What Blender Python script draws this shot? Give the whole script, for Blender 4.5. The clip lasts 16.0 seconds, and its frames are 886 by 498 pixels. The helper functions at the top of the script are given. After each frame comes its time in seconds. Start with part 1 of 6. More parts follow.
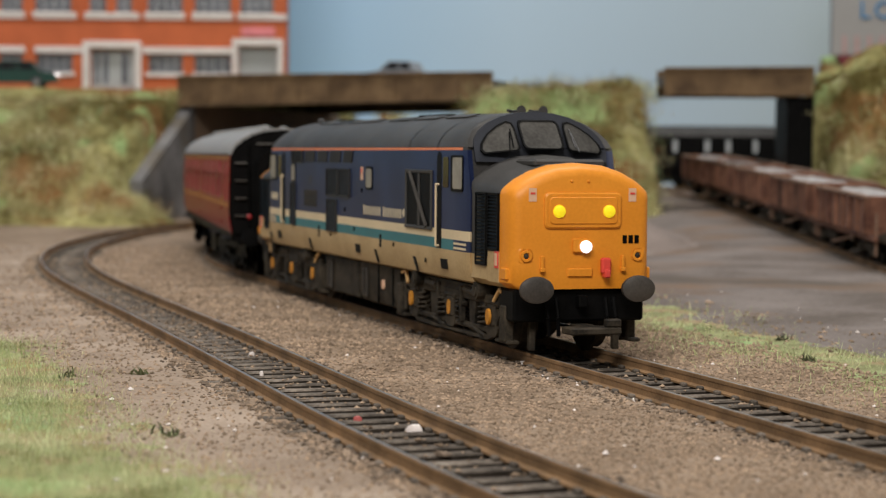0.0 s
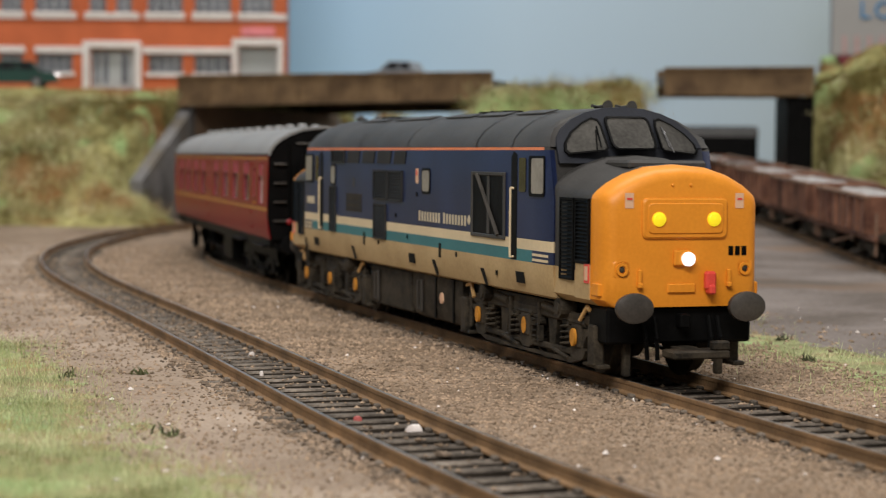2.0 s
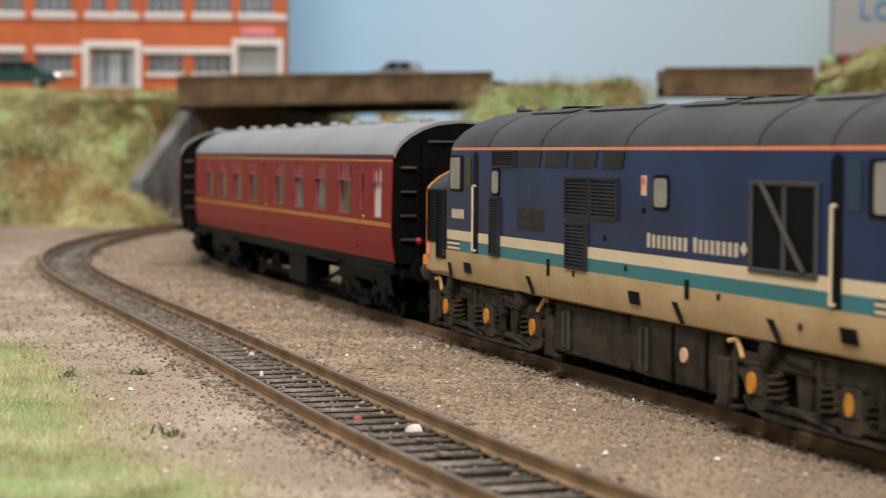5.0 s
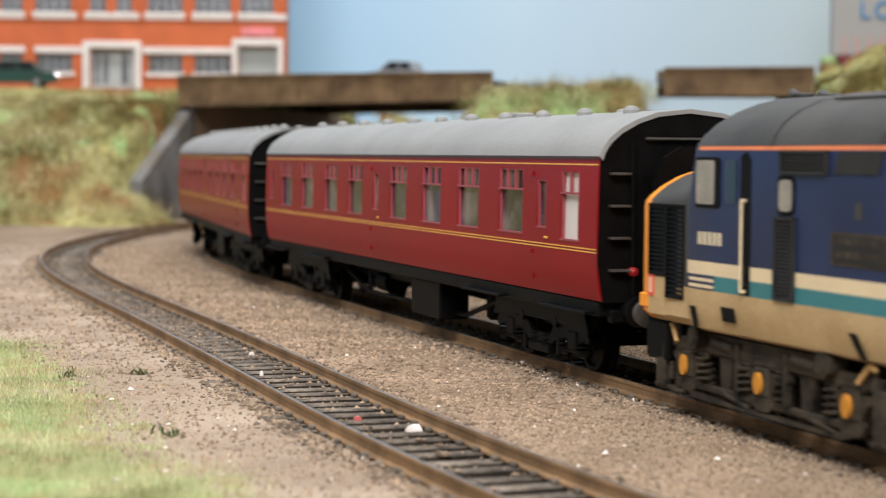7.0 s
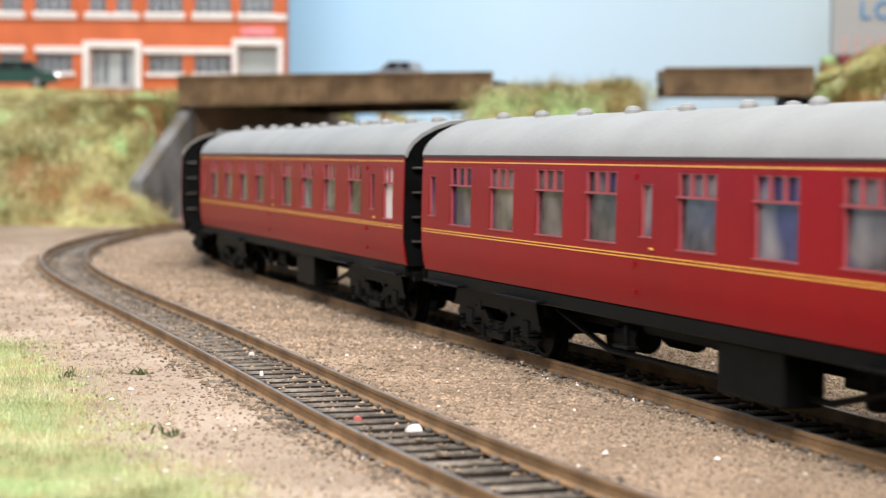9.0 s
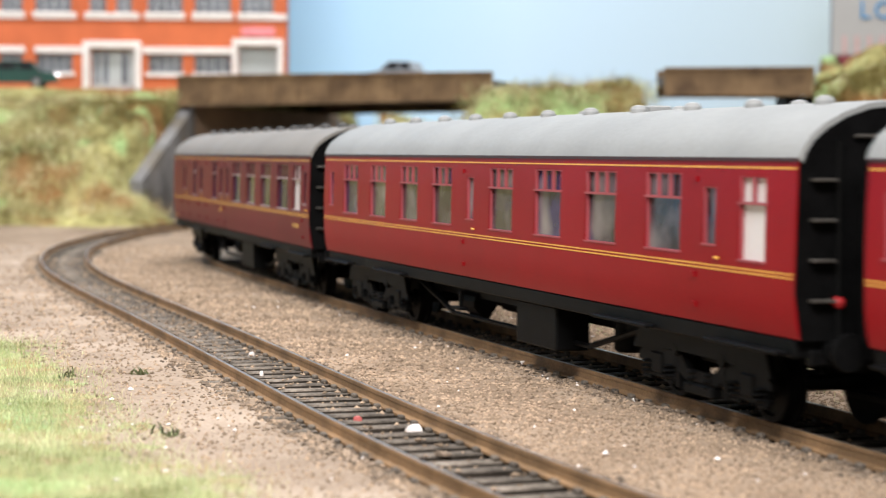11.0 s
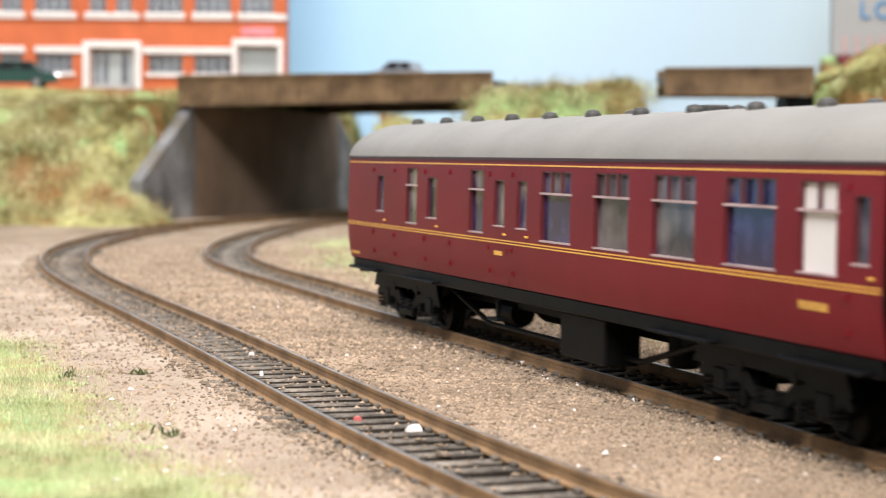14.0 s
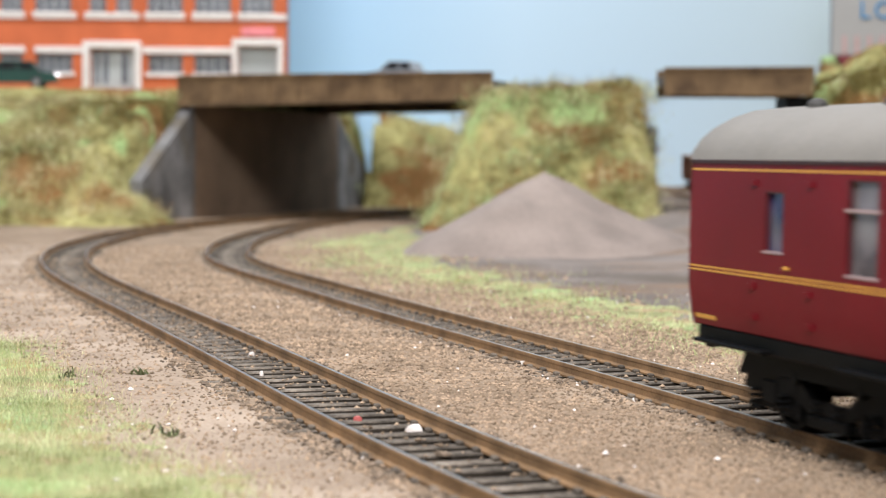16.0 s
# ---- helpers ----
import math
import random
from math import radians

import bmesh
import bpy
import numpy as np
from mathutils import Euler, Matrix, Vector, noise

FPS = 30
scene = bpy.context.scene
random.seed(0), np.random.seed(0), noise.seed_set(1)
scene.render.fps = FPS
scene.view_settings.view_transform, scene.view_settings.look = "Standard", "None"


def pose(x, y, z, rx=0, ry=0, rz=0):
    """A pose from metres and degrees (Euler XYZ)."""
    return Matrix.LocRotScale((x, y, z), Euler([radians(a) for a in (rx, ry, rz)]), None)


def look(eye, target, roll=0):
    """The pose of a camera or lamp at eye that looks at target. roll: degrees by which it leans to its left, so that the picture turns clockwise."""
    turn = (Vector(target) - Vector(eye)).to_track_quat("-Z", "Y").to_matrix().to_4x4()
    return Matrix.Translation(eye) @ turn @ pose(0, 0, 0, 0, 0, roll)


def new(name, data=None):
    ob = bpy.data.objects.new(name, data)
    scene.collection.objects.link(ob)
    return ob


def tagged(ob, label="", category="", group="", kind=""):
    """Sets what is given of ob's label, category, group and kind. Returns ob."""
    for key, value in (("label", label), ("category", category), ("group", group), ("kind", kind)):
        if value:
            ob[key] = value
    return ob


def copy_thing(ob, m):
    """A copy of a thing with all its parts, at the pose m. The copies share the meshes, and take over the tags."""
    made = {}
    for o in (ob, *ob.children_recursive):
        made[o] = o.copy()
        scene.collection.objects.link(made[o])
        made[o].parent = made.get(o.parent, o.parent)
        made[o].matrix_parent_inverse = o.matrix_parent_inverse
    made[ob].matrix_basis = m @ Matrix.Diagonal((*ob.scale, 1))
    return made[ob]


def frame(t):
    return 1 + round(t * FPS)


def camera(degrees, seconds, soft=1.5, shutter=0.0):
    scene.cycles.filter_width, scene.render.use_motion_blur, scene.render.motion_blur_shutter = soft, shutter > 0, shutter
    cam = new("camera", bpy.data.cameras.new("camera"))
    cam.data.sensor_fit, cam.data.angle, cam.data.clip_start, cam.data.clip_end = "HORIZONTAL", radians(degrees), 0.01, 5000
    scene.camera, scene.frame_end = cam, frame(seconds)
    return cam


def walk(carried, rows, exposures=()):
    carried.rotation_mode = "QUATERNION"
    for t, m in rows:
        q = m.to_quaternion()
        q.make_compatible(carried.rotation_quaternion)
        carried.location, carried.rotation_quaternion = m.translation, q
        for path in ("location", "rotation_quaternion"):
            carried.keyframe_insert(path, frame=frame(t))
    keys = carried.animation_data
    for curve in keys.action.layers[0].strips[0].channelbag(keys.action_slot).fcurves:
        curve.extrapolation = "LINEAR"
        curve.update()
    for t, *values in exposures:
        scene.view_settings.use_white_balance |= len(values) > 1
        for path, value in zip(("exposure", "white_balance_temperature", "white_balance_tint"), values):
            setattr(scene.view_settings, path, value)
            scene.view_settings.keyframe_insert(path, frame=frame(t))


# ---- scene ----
# A model railway at 1:76, in its true size: lengths below are written in millimetres.
K = 0.001
cam = camera(26.133, 16.0, soft=1.15, shutter=0.5)
EYE = (0.0, 0.0, 0.04139)
VIEW = Matrix.Translation(EYE) @ pose(0, 0, 0, 90 - 2.8175, 0, 0) @ pose(0, 0, 0, 0, 0, 0.444)
cam.data.dof.use_dof = True
cam.data.dof.focus_distance = 0.37
cam.data.dof.aperture_fstop = 38.0
walk(cam, [(0, VIEW), (16, VIEW)],
     exposures=[(0, -0.52, 6380, 10), (1.5, -0.48, 6380, 10), (3.5, -0.36, 6380, 10), (5.0, -0.15, 6280, 10), (7.0, 0.13, 6180, 10), (7.5, 0.19, 6160, 10), (8.5, 0.46, 6130, 10), (9.0, 0.47, 6120, 10), (11.5, 0.52, 6110, 10), (12.5, 0.56, 6110, 10), (14.0, 0.62, 6100, 10), (15.0, 0.45, 6060, 10), (15.5, 0.58, 6040, 10), (16, 0.28, 6020, 10)])

# ---- light: the hall's even light and the strip lamps of the layout ----
world = bpy.data.worlds.new("hall")
scene.world = world
world.use_nodes = True
world.node_tree.nodes["Background"].inputs[0].default_value = (1.0, 0.95, 0.88, 1)
world.node_tree.nodes["Background"].inputs[1].default_value = 0.27


def strip_lamp(eye, target, sx, sy, watts, colour):
    data = bpy.data.lights.new("strip_lamp", "AREA")
    data.shape, data.size, data.size_y, data.energy, data.color = "RECTANGLE", sx, sy, watts, colour
    lamp = new("strip_lamp", data)
    lamp.matrix_world = look(eye, target)
    return lamp


strip_lamp((-0.28, -0.75, 1.05), (0.0, 0.8, 0.0), 0.9, 0.35, 29, (1.0, 0.955, 0.89))
strip_lamp((0.1, 0.75, 1.6), (0.05, 0.95, 0.0), 1.4, 0.3, 28, (1.0, 0.955, 0.89))


# ---- materials ----
def mat(name, col, rough=0.6, metal=0.0, var=0.18, size=8.0, fine=0.8, bump=0.15, col2=None, rand=0.0, emit=None, coat=0.0, spec=0.5, depth=0.25, island=0.0, patches=()):
    """A surface with patches of `size` mm, grain of `fine` mm and relief of `depth` mm."""
    m = bpy.data.materials.new(name)
    m.use_nodes = True
    nt = m.node_tree
    bs = nt.nodes["Principled BSDF"]
    bs.inputs["Roughness"].default_value, bs.inputs["Metallic"].default_value = rough, metal
    bs.inputs["Specular IOR Level"].default_value = spec
    bs.inputs["Coat Weight"].default_value = coat
    co = nt.nodes.new("ShaderNodeTexCoord")

    def noise_node(mm, detail):
        n = nt.nodes.new("ShaderNodeTexNoise")
        n.inputs["Scale"].default_value, n.inputs["Detail"].default_value = 1000.0 / mm, detail
        nt.links.new(co.outputs["Object"], n.inputs["Vector"])
        return n

    big, small = noise_node(size, 4), noise_node(fine, 2)
    add = nt.nodes.new("ShaderNodeMath")
    add.operation = "MULTIPLY_ADD"
    nt.links.new(small.outputs["Fac"], add.inputs[0])
    add.inputs[1].default_value = 0.5
    half = nt.nodes.new("ShaderNodeMath")
    half.operation = "MULTIPLY_ADD"
    nt.links.new(big.outputs["Fac"], half.inputs[0])
    half.inputs[1].default_value, half.inputs[2].default_value = 1.0, -0.25
    nt.links.new(half.outputs[0], add.inputs[2])
    ramp = nt.nodes.new("ShaderNodeValToRGB")
    c1 = [c * (1 - var) for c in col]
    c2 = list(col2) if col2 else [min(1, c * (1 + var)) for c in col]
    ramp.color_ramp.elements[0].position, ramp.color_ramp.elements[1].position = 0.3, 0.7
    ramp.color_ramp.elements[0].color, ramp.color_ramp.elements[1].color = (*c1, 1), (*c2, 1)
    nt.links.new(add.outputs[0], ramp.inputs[0])
    out = ramp.outputs[0]
    for tint, mm_size, low, high in patches:
        spot = nt.nodes.new("ShaderNodeMapRange")
        spot.inputs["From Min"].default_value, spot.inputs["From Max"].default_value = low, high
        nt.links.new(noise_node(mm_size, 2).outputs["Fac"], spot.inputs["Value"])
        mix = nt.nodes.new("ShaderNodeMixRGB")
        mix.inputs[2].default_value = (*tint, 1)
        nt.links.new(spot.outputs["Result"], mix.inputs[0])
        nt.links.new(out, mix.inputs[1])
        out = mix.outputs[0]
    if rand or island:
        hsv = nt.nodes.new("ShaderNodeHueSaturation")
        rng = nt.nodes.new("ShaderNodeMapRange")
        k = rand or island
        rng.inputs["To Min"].default_value, rng.inputs["To Max"].default_value = 1 - k, 1 + k
        if rand:
            nt.links.new(nt.nodes.new("ShaderNodeObjectInfo").outputs["Random"], rng.inputs["Value"])
        else:
            nt.links.new(nt.nodes.new("ShaderNodeNewGeometry").outputs["Random Per Island"], rng.inputs["Value"])
        nt.links.new(rng.outputs["Result"], hsv.inputs["Value"])
        nt.links.new(out, hsv.inputs["Color"])
        out = hsv.outputs[0]
    nt.links.new(out, bs.inputs["Base Color"])
    if bump:
        b = nt.nodes.new("ShaderNodeBump")
        b.inputs["Strength"].default_value, b.inputs["Distance"].default_value = bump, depth * K
        nt.links.new(add.outputs[0], b.inputs["Height"])
        nt.links.new(b.outputs[0], bs.inputs["Normal"])
    if emit:
        bs.inputs["Emission Color"].default_value, bs.inputs["Emission Strength"].default_value = (*emit[0], 1), emit[1]
    return m


M_SAND = mat("sandy_ballast", (0.25, 0.176, 0.118), 0.95, var=0.28, size=30, fine=0.8, bump=1.0, col2=(0.345, 0.260, 0.190), depth=0.5, spec=0.12)
M_PALESAND = mat("pale_sand", (0.285, 0.212, 0.155), 0.95, var=0.22, size=26, fine=0.8, bump=1.0, col2=(0.41, 0.325, 0.255), depth=0.5, spec=0.12)
M_GRAIN = mat("ballast_grain", (0.288, 0.209, 0.145), 0.9, var=0.2, size=20, fine=0.5, bump=0.3, island=0.5, spec=0.15)
M_STONE = mat("dark_ballast", (0.175, 0.132, 0.098), 0.9, var=0.3, size=6, fine=0.5, bump=0.4, island=0.5, spec=0.15)
M_YARD = mat("yard_dirt", (0.163, 0.134, 0.116), 0.95, var=0.25, size=40, fine=1.5, bump=0.7, col2=(0.238, 0.204, 0.187), depth=0.5, spec=0.12,
             patches=(((0.20, 0.135, 0.095), 75, 0.50, 0.64), ((0.115, 0.095, 0.08), 120, 0.55, 0.70)))
M_HEAP = mat("heap_gravel", (0.251, 0.206, 0.184), 0.95, var=0.2, size=30, fine=1.2, bump=0.8, depth=0.5, spec=0.12)
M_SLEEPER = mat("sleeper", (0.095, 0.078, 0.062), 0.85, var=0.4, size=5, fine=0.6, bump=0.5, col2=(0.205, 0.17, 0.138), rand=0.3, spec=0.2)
# Darker than the tops: the shade between sleepers is put into this colour.
M_SLEEPERSHADE = mat("shaded_sleeper_side", (0.035, 0.028, 0.022), 0.9, var=0.35, size=6, fine=0.6, bump=0.3, spec=0.12)
M_RUST = mat("rail_rust", (0.21, 0.125, 0.062), 0.75, var=0.35, size=9, fine=0.5, bump=0.3, spec=0.3)
M_STEEL = mat("rail_head", (0.28, 0.26, 0.24), 0.38, metal=0.85, var=0.25, size=12, fine=0.4, bump=0.05)
M_FOAM = mat("bank_turf", (0.12, 0.095, 0.03), 0.95, var=0.35, size=48, fine=5.0, bump=1.0, col2=(0.46, 0.42, 0.18), depth=1.8, spec=0.05,
             patches=(((0.22, 0.115, 0.045), 52, 0.54, 0.62), ((0.34, 0.47, 0.20), 44, 0.58, 0.66)))
M_BLADE = mat("grass_fibre", (0.105, 0.085, 0.018), 0.85, var=0.35, size=30, fine=3, bump=0, col2=(0.20, 0.155, 0.045), island=0.25, spec=0.08)
M_BLADE_GREEN = mat("green_grass_fibre", (0.40, 0.48, 0.20), 0.85, var=0.25, size=25, fine=2, bump=0, col2=(0.61, 0.66, 0.37), island=0.3, spec=0.08,
                    patches=(((0.46, 0.34, 0.155), 17, 0.57, 0.68), ((0.34, 0.56, 0.28), 55, 0.61, 0.70), ((0.20, 0.21, 0.075), 24, 0.56, 0.68)))
M_BLADE_RUST = mat("rust_fibre", (0.26, 0.14, 0.055), 0.85, var=0.3, size=25, fine=2, bump=0, col2=(0.36, 0.23, 0.10), island=0.25, spec=0.08)
M_BLADE_STRAW = mat("straw_fibre", (0.60, 0.53, 0.27), 0.85, var=0.2, size=25, fine=2, bump=0, col2=(0.770, 0.715, 0.440), island=0.22, spec=0.08)
M_SKY = mat("sky_paint", (0.372, 0.539, 0.688), 0.9, var=0.04, size=300, fine=60, bump=0)
M_TURF = mat("turf_ground", (0.23, 0.225, 0.11), 0.95, var=0.3, size=18, fine=1.0, bump=0.8, col2=(0.37, 0.385, 0.20), depth=0.5, spec=0.08,
             patches=(((0.34, 0.25, 0.15), 13, 0.50, 0.64), ((0.30, 0.42, 0.19), 22, 0.58, 0.70)))
M_BED = mat("grey_trackbed", (0.115, 0.095, 0.08), 0.95, var=0.3, size=14, fine=0.9, bump=0.9, col2=(0.20, 0.172, 0.15), depth=0.4, spec=0.12)
M_BOARD = mat("baseboard_wood", (0.3, 0.22, 0.14), 0.8, size=60, fine=4)
M_CONC = mat("retaining_wall", (0.140, 0.134, 0.138), 0.9, var=0.4, size=30, fine=2, bump=0.4, col2=(0.30, 0.29, 0.29), patches=(((0.12, 0.10, 0.075), 34, 0.55, 0.7),))
# Brown against the grey wing walls: the deck's shading is put into this colour.
M_ABUT = mat("shaded_brown_abutment", (0.25, 0.168, 0.112), 0.9, var=0.25, size=35, fine=2, bump=0.3)
M_GIRDER = mat("girder_brown", (0.115, 0.062, 0.025), 0.8, var=0.4, size=16, fine=1.2, bump=0.3, col2=(0.20, 0.125, 0.06))
M_ROAD = mat("model_road", (0.12, 0.115, 0.11), 0.9, size=40, fine=1)
M_BRICK = mat("orange_brick", (0.52, 0.125, 0.045), 0.85, var=0.14, size=25, fine=1.2, bump=0.2)
M_WHITE = mat("white_trim", (0.72, 0.66, 0.64), 0.7, var=0.08, size=15, fine=1, bump=0.1)
M_PANE = mat("grey_glazing", (0.16, 0.17, 0.20), 0.25, var=0.3, size=18, fine=4, bump=0)
M_SHUTTER = mat("grey_shutter", (0.40, 0.42, 0.43), 0.6, var=0.08, size=20)
M_PINK = mat("red_sign", (0.72, 0.22, 0.24), 0.6, var=0.1)
M_BLACK = mat("black_underframe", (0.0034, 0.0033, 0.0034), 0.5, var=0.4, size=6, fine=0.7, bump=0.25, spec=0.07)
M_DIRTY = mat("weathered_frame", (0.019, 0.016, 0.012), 0.7, var=0.4, size=5, fine=0.6, bump=0.3, col2=(0.066, 0.052, 0.036), spec=0.2)
M_ROOFBLK = mat("loco_roof", (0.050, 0.047, 0.045), 0.6, var=0.25, size=14, fine=0.6, bump=0.12, spec=0.35)
M_GRILLE = mat("dark_grille", (0.026, 0.025, 0.025), 0.6, var=0.25, size=8, fine=0.6, bump=0.1, spec=0.2)
M_BLUE = mat("dark_blue", (0.011, 0.0185, 0.062), 0.42, var=0.15, size=18, fine=0.6, bump=0.05, col2=(0.017, 0.030, 0.093), spec=0.3)
M_TEAL = mat("teal", (0.035, 0.17, 0.19), 0.5, var=0.12, size=18, bump=0.05)
M_MARK = mat("dull_cream", (0.58, 0.49, 0.34), 0.6, var=0.1, size=15, bump=0.05)
M_CREAM = mat("cream", (0.70, 0.56, 0.36), 0.55, var=0.08, size=15, bump=0.05)
M_BEIGE = mat("beige", (0.44, 0.30, 0.145), 0.55, var=0.08, size=14, fine=0.7, bump=0.05, col2=(0.54, 0.385, 0.20), spec=0.3)
M_YELLOW = mat("warning_yellow", (0.78, 0.27, 0.018), 0.45, var=0.05, size=16, fine=0.7, bump=0.03, col2=(0.84, 0.31, 0.025), spec=0.35)
M_PIPE = mat("ochre_pipe", (0.60, 0.36, 0.14), 0.5, var=0.1)
M_COVER = mat("ochre_cover", (0.58, 0.245, 0.03), 0.6, var=0.2, size=3, fine=0.5, bump=0.1, spec=0.25)
M_ORANGE = mat("orange_line", (0.75, 0.22, 0.08), 0.5, var=0.1)
M_GLASS = mat("dark_window", (0.012, 0.012, 0.014), 0.07, var=0.3, size=8, bump=0, spec=0.5)
# Grey of reflections and the cab's inside is mixed into the base colour.
M_SCREEN = mat("reflection_grey_windscreen", (0.070, 0.066, 0.060), 0.14, var=0.35, size=9, bump=0, spec=0.5)
M_CABBLACK = mat("blue_black_cab", (0.024, 0.026, 0.034), 0.45, var=0.2, size=14, fine=0.6, bump=0.06, spec=0.35)
M_REDDIM = mat("dull_red_socket", (0.30, 0.012, 0.014), 0.45, var=0.1)
M_GUTTER = mat("dark_gutter", (0.030, 0.006, 0.007), 0.5, var=0.2)
M_PALEGLASS = mat("pale_window", (0.26, 0.235, 0.20), 0.35, var=0.25, size=6, bump=0)
M_MAROON = mat("maroon", (0.235, 0.004, 0.008), 0.33, var=0.12, size=26, fine=0.5, bump=0.03, spec=0.10)
M_MAROON_OLD = mat("faded_maroon", (0.140, 0.0075, 0.013), 0.40, var=0.15, size=26, fine=0.5, bump=0.04, spec=0.13)
M_GOLD = mat("gold_line", (0.72, 0.38, 0.06), 0.45, var=0.08)
M_NUMBER = mat("worn_gold_number", (0.50, 0.26, 0.045), 0.5, var=0.4, size=2.0, fine=0.6)
M_GREYROOF = mat("pale_grey_roof", (0.255, 0.255, 0.253), 0.6, var=0.10, size=20, fine=0.8, bump=0.10, spec=0.3)
M_GREYROOF_OLD = mat("warm_grey_roof", (0.205, 0.188, 0.172), 0.65, var=0.10, size=20, fine=0.8, bump=0.1, spec=0.3)
M_RED = mat("red_lamp", (0.75, 0.07, 0.05), 0.4, var=0.08)
M_WHITELABEL = mat("white_label", (0.74, 0.46, 0.30), 0.6, var=0.05)
# Opaque panes: pale blotches paint light seen through the coach, blue its inside.
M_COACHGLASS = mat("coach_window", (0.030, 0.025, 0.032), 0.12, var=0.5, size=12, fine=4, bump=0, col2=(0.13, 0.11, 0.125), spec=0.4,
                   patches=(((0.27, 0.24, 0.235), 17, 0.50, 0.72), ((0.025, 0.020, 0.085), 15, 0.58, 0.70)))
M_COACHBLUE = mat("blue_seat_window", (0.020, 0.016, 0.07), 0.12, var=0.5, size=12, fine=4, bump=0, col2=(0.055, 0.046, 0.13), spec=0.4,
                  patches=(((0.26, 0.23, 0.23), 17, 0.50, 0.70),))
M_FROST = mat("frosted_window", (0.66, 0.61, 0.60), 0.4, var=0.04, bump=0)
M_LAMPY = mat("yellow_lamp_glow", (0.9, 0.75, 0.02), 0.3, var=0.02, emit=((1.0, 0.72, 0.01), 0.6))
M_LAMPW = mat("white_lamp_glow", (1, 1, 1), 0.3, var=0.02, emit=((0.86, 0.93, 1.0), 1.8))
M_BUFFER = mat("buffer_steel", (0.075, 0.066, 0.058), 0.5, metal=0.4, var=0.25, size=5, fine=0.5, bump=0.1)
M_WAGON = mat("rusty_wagon", (0.15, 0.052, 0.030), 0.85, var=0.5, size=12, fine=1.2, bump=0.3, col2=(0.26, 0.12, 0.07), rand=0.35)
M_WAGONRIM = mat("worn_wagon_rim", (0.22, 0.13, 0.085), 0.85, var=0.3, size=8, fine=1)
M_LOAD = mat("grey_stone_load", (0.36, 0.34, 0.33), 0.95, var=0.3, size=6, fine=1.2, bump=0.8, depth=0.6)
M_GREENCAR = mat("dark_green_car", (0.008, 0.045, 0.035), 0.25, var=0.1, coat=0.6)
M_GREYCAR = mat("grey_car", (0.22, 0.23, 0.25), 0.3, var=0.1, coat=0.5)
M_CHROME = mat("chrome", (0.8, 0.8, 0.82), 0.12, metal=1.0, var=0.03, bump=0)
M_TYRE = mat("black_rubber", (0.02, 0.02, 0.02), 0.7)
M_SHED = mat("pale_grey_cladding", (0.30, 0.293, 0.295), 0.7, var=0.06, size=40)
M_RIB = mat("dull_pink_rib", (0.42, 0.27, 0.27), 0.7, var=0.1)
M_SHEDRED = mat("dark_red_paint", (0.16, 0.02, 0.03), 0.6)
M_LETTER = mat("blue_letter", (0.02, 0.19, 0.42), 0.6, var=0.05)
M_LITTER = mat("white_litter", (0.80, 0.72, 0.68), 0.6, var=0.08)
M_LITTERRED = mat("red_litter", (0.42, 0.09, 0.08), 0.7, var=0.2)
M_WEED = mat("dark_weed", (0.07, 0.075, 0.03), 0.9, var=0.4, island=0.4)


def sky_gradient():
    """The painted sky pales from blue to a hazy grey along the board."""
    nt = M_SKY.node_tree
    co, sep, rng, ramp = (nt.nodes.new("ShaderNode" + k) for k in ("TexCoord", "SeparateXYZ", "MapRange", "ValToRGB"))
    nt.links.new(co.outputs["Object"], sep.inputs[0])
    nt.links.new(sep.outputs[0], rng.inputs["Value"])
    rng.inputs["From Min"].default_value, rng.inputs["From Max"].default_value = -0.18, 0.36
    nt.links.new(rng.outputs["Result"], ramp.inputs[0])
    ramp.color_ramp.elements[0].color, ramp.color_ramp.elements[1].color = (0.34, 0.57, 0.82, 1), (0.44, 0.515, 0.565, 1)
    mid = ramp.color_ramp.elements.new(0.45)
    mid.color = (0.50, 0.65, 0.79, 1)
    nt.links.new(ramp.outputs[0], nt.nodes["Principled BSDF"].inputs["Base Color"])


sky_gradient()
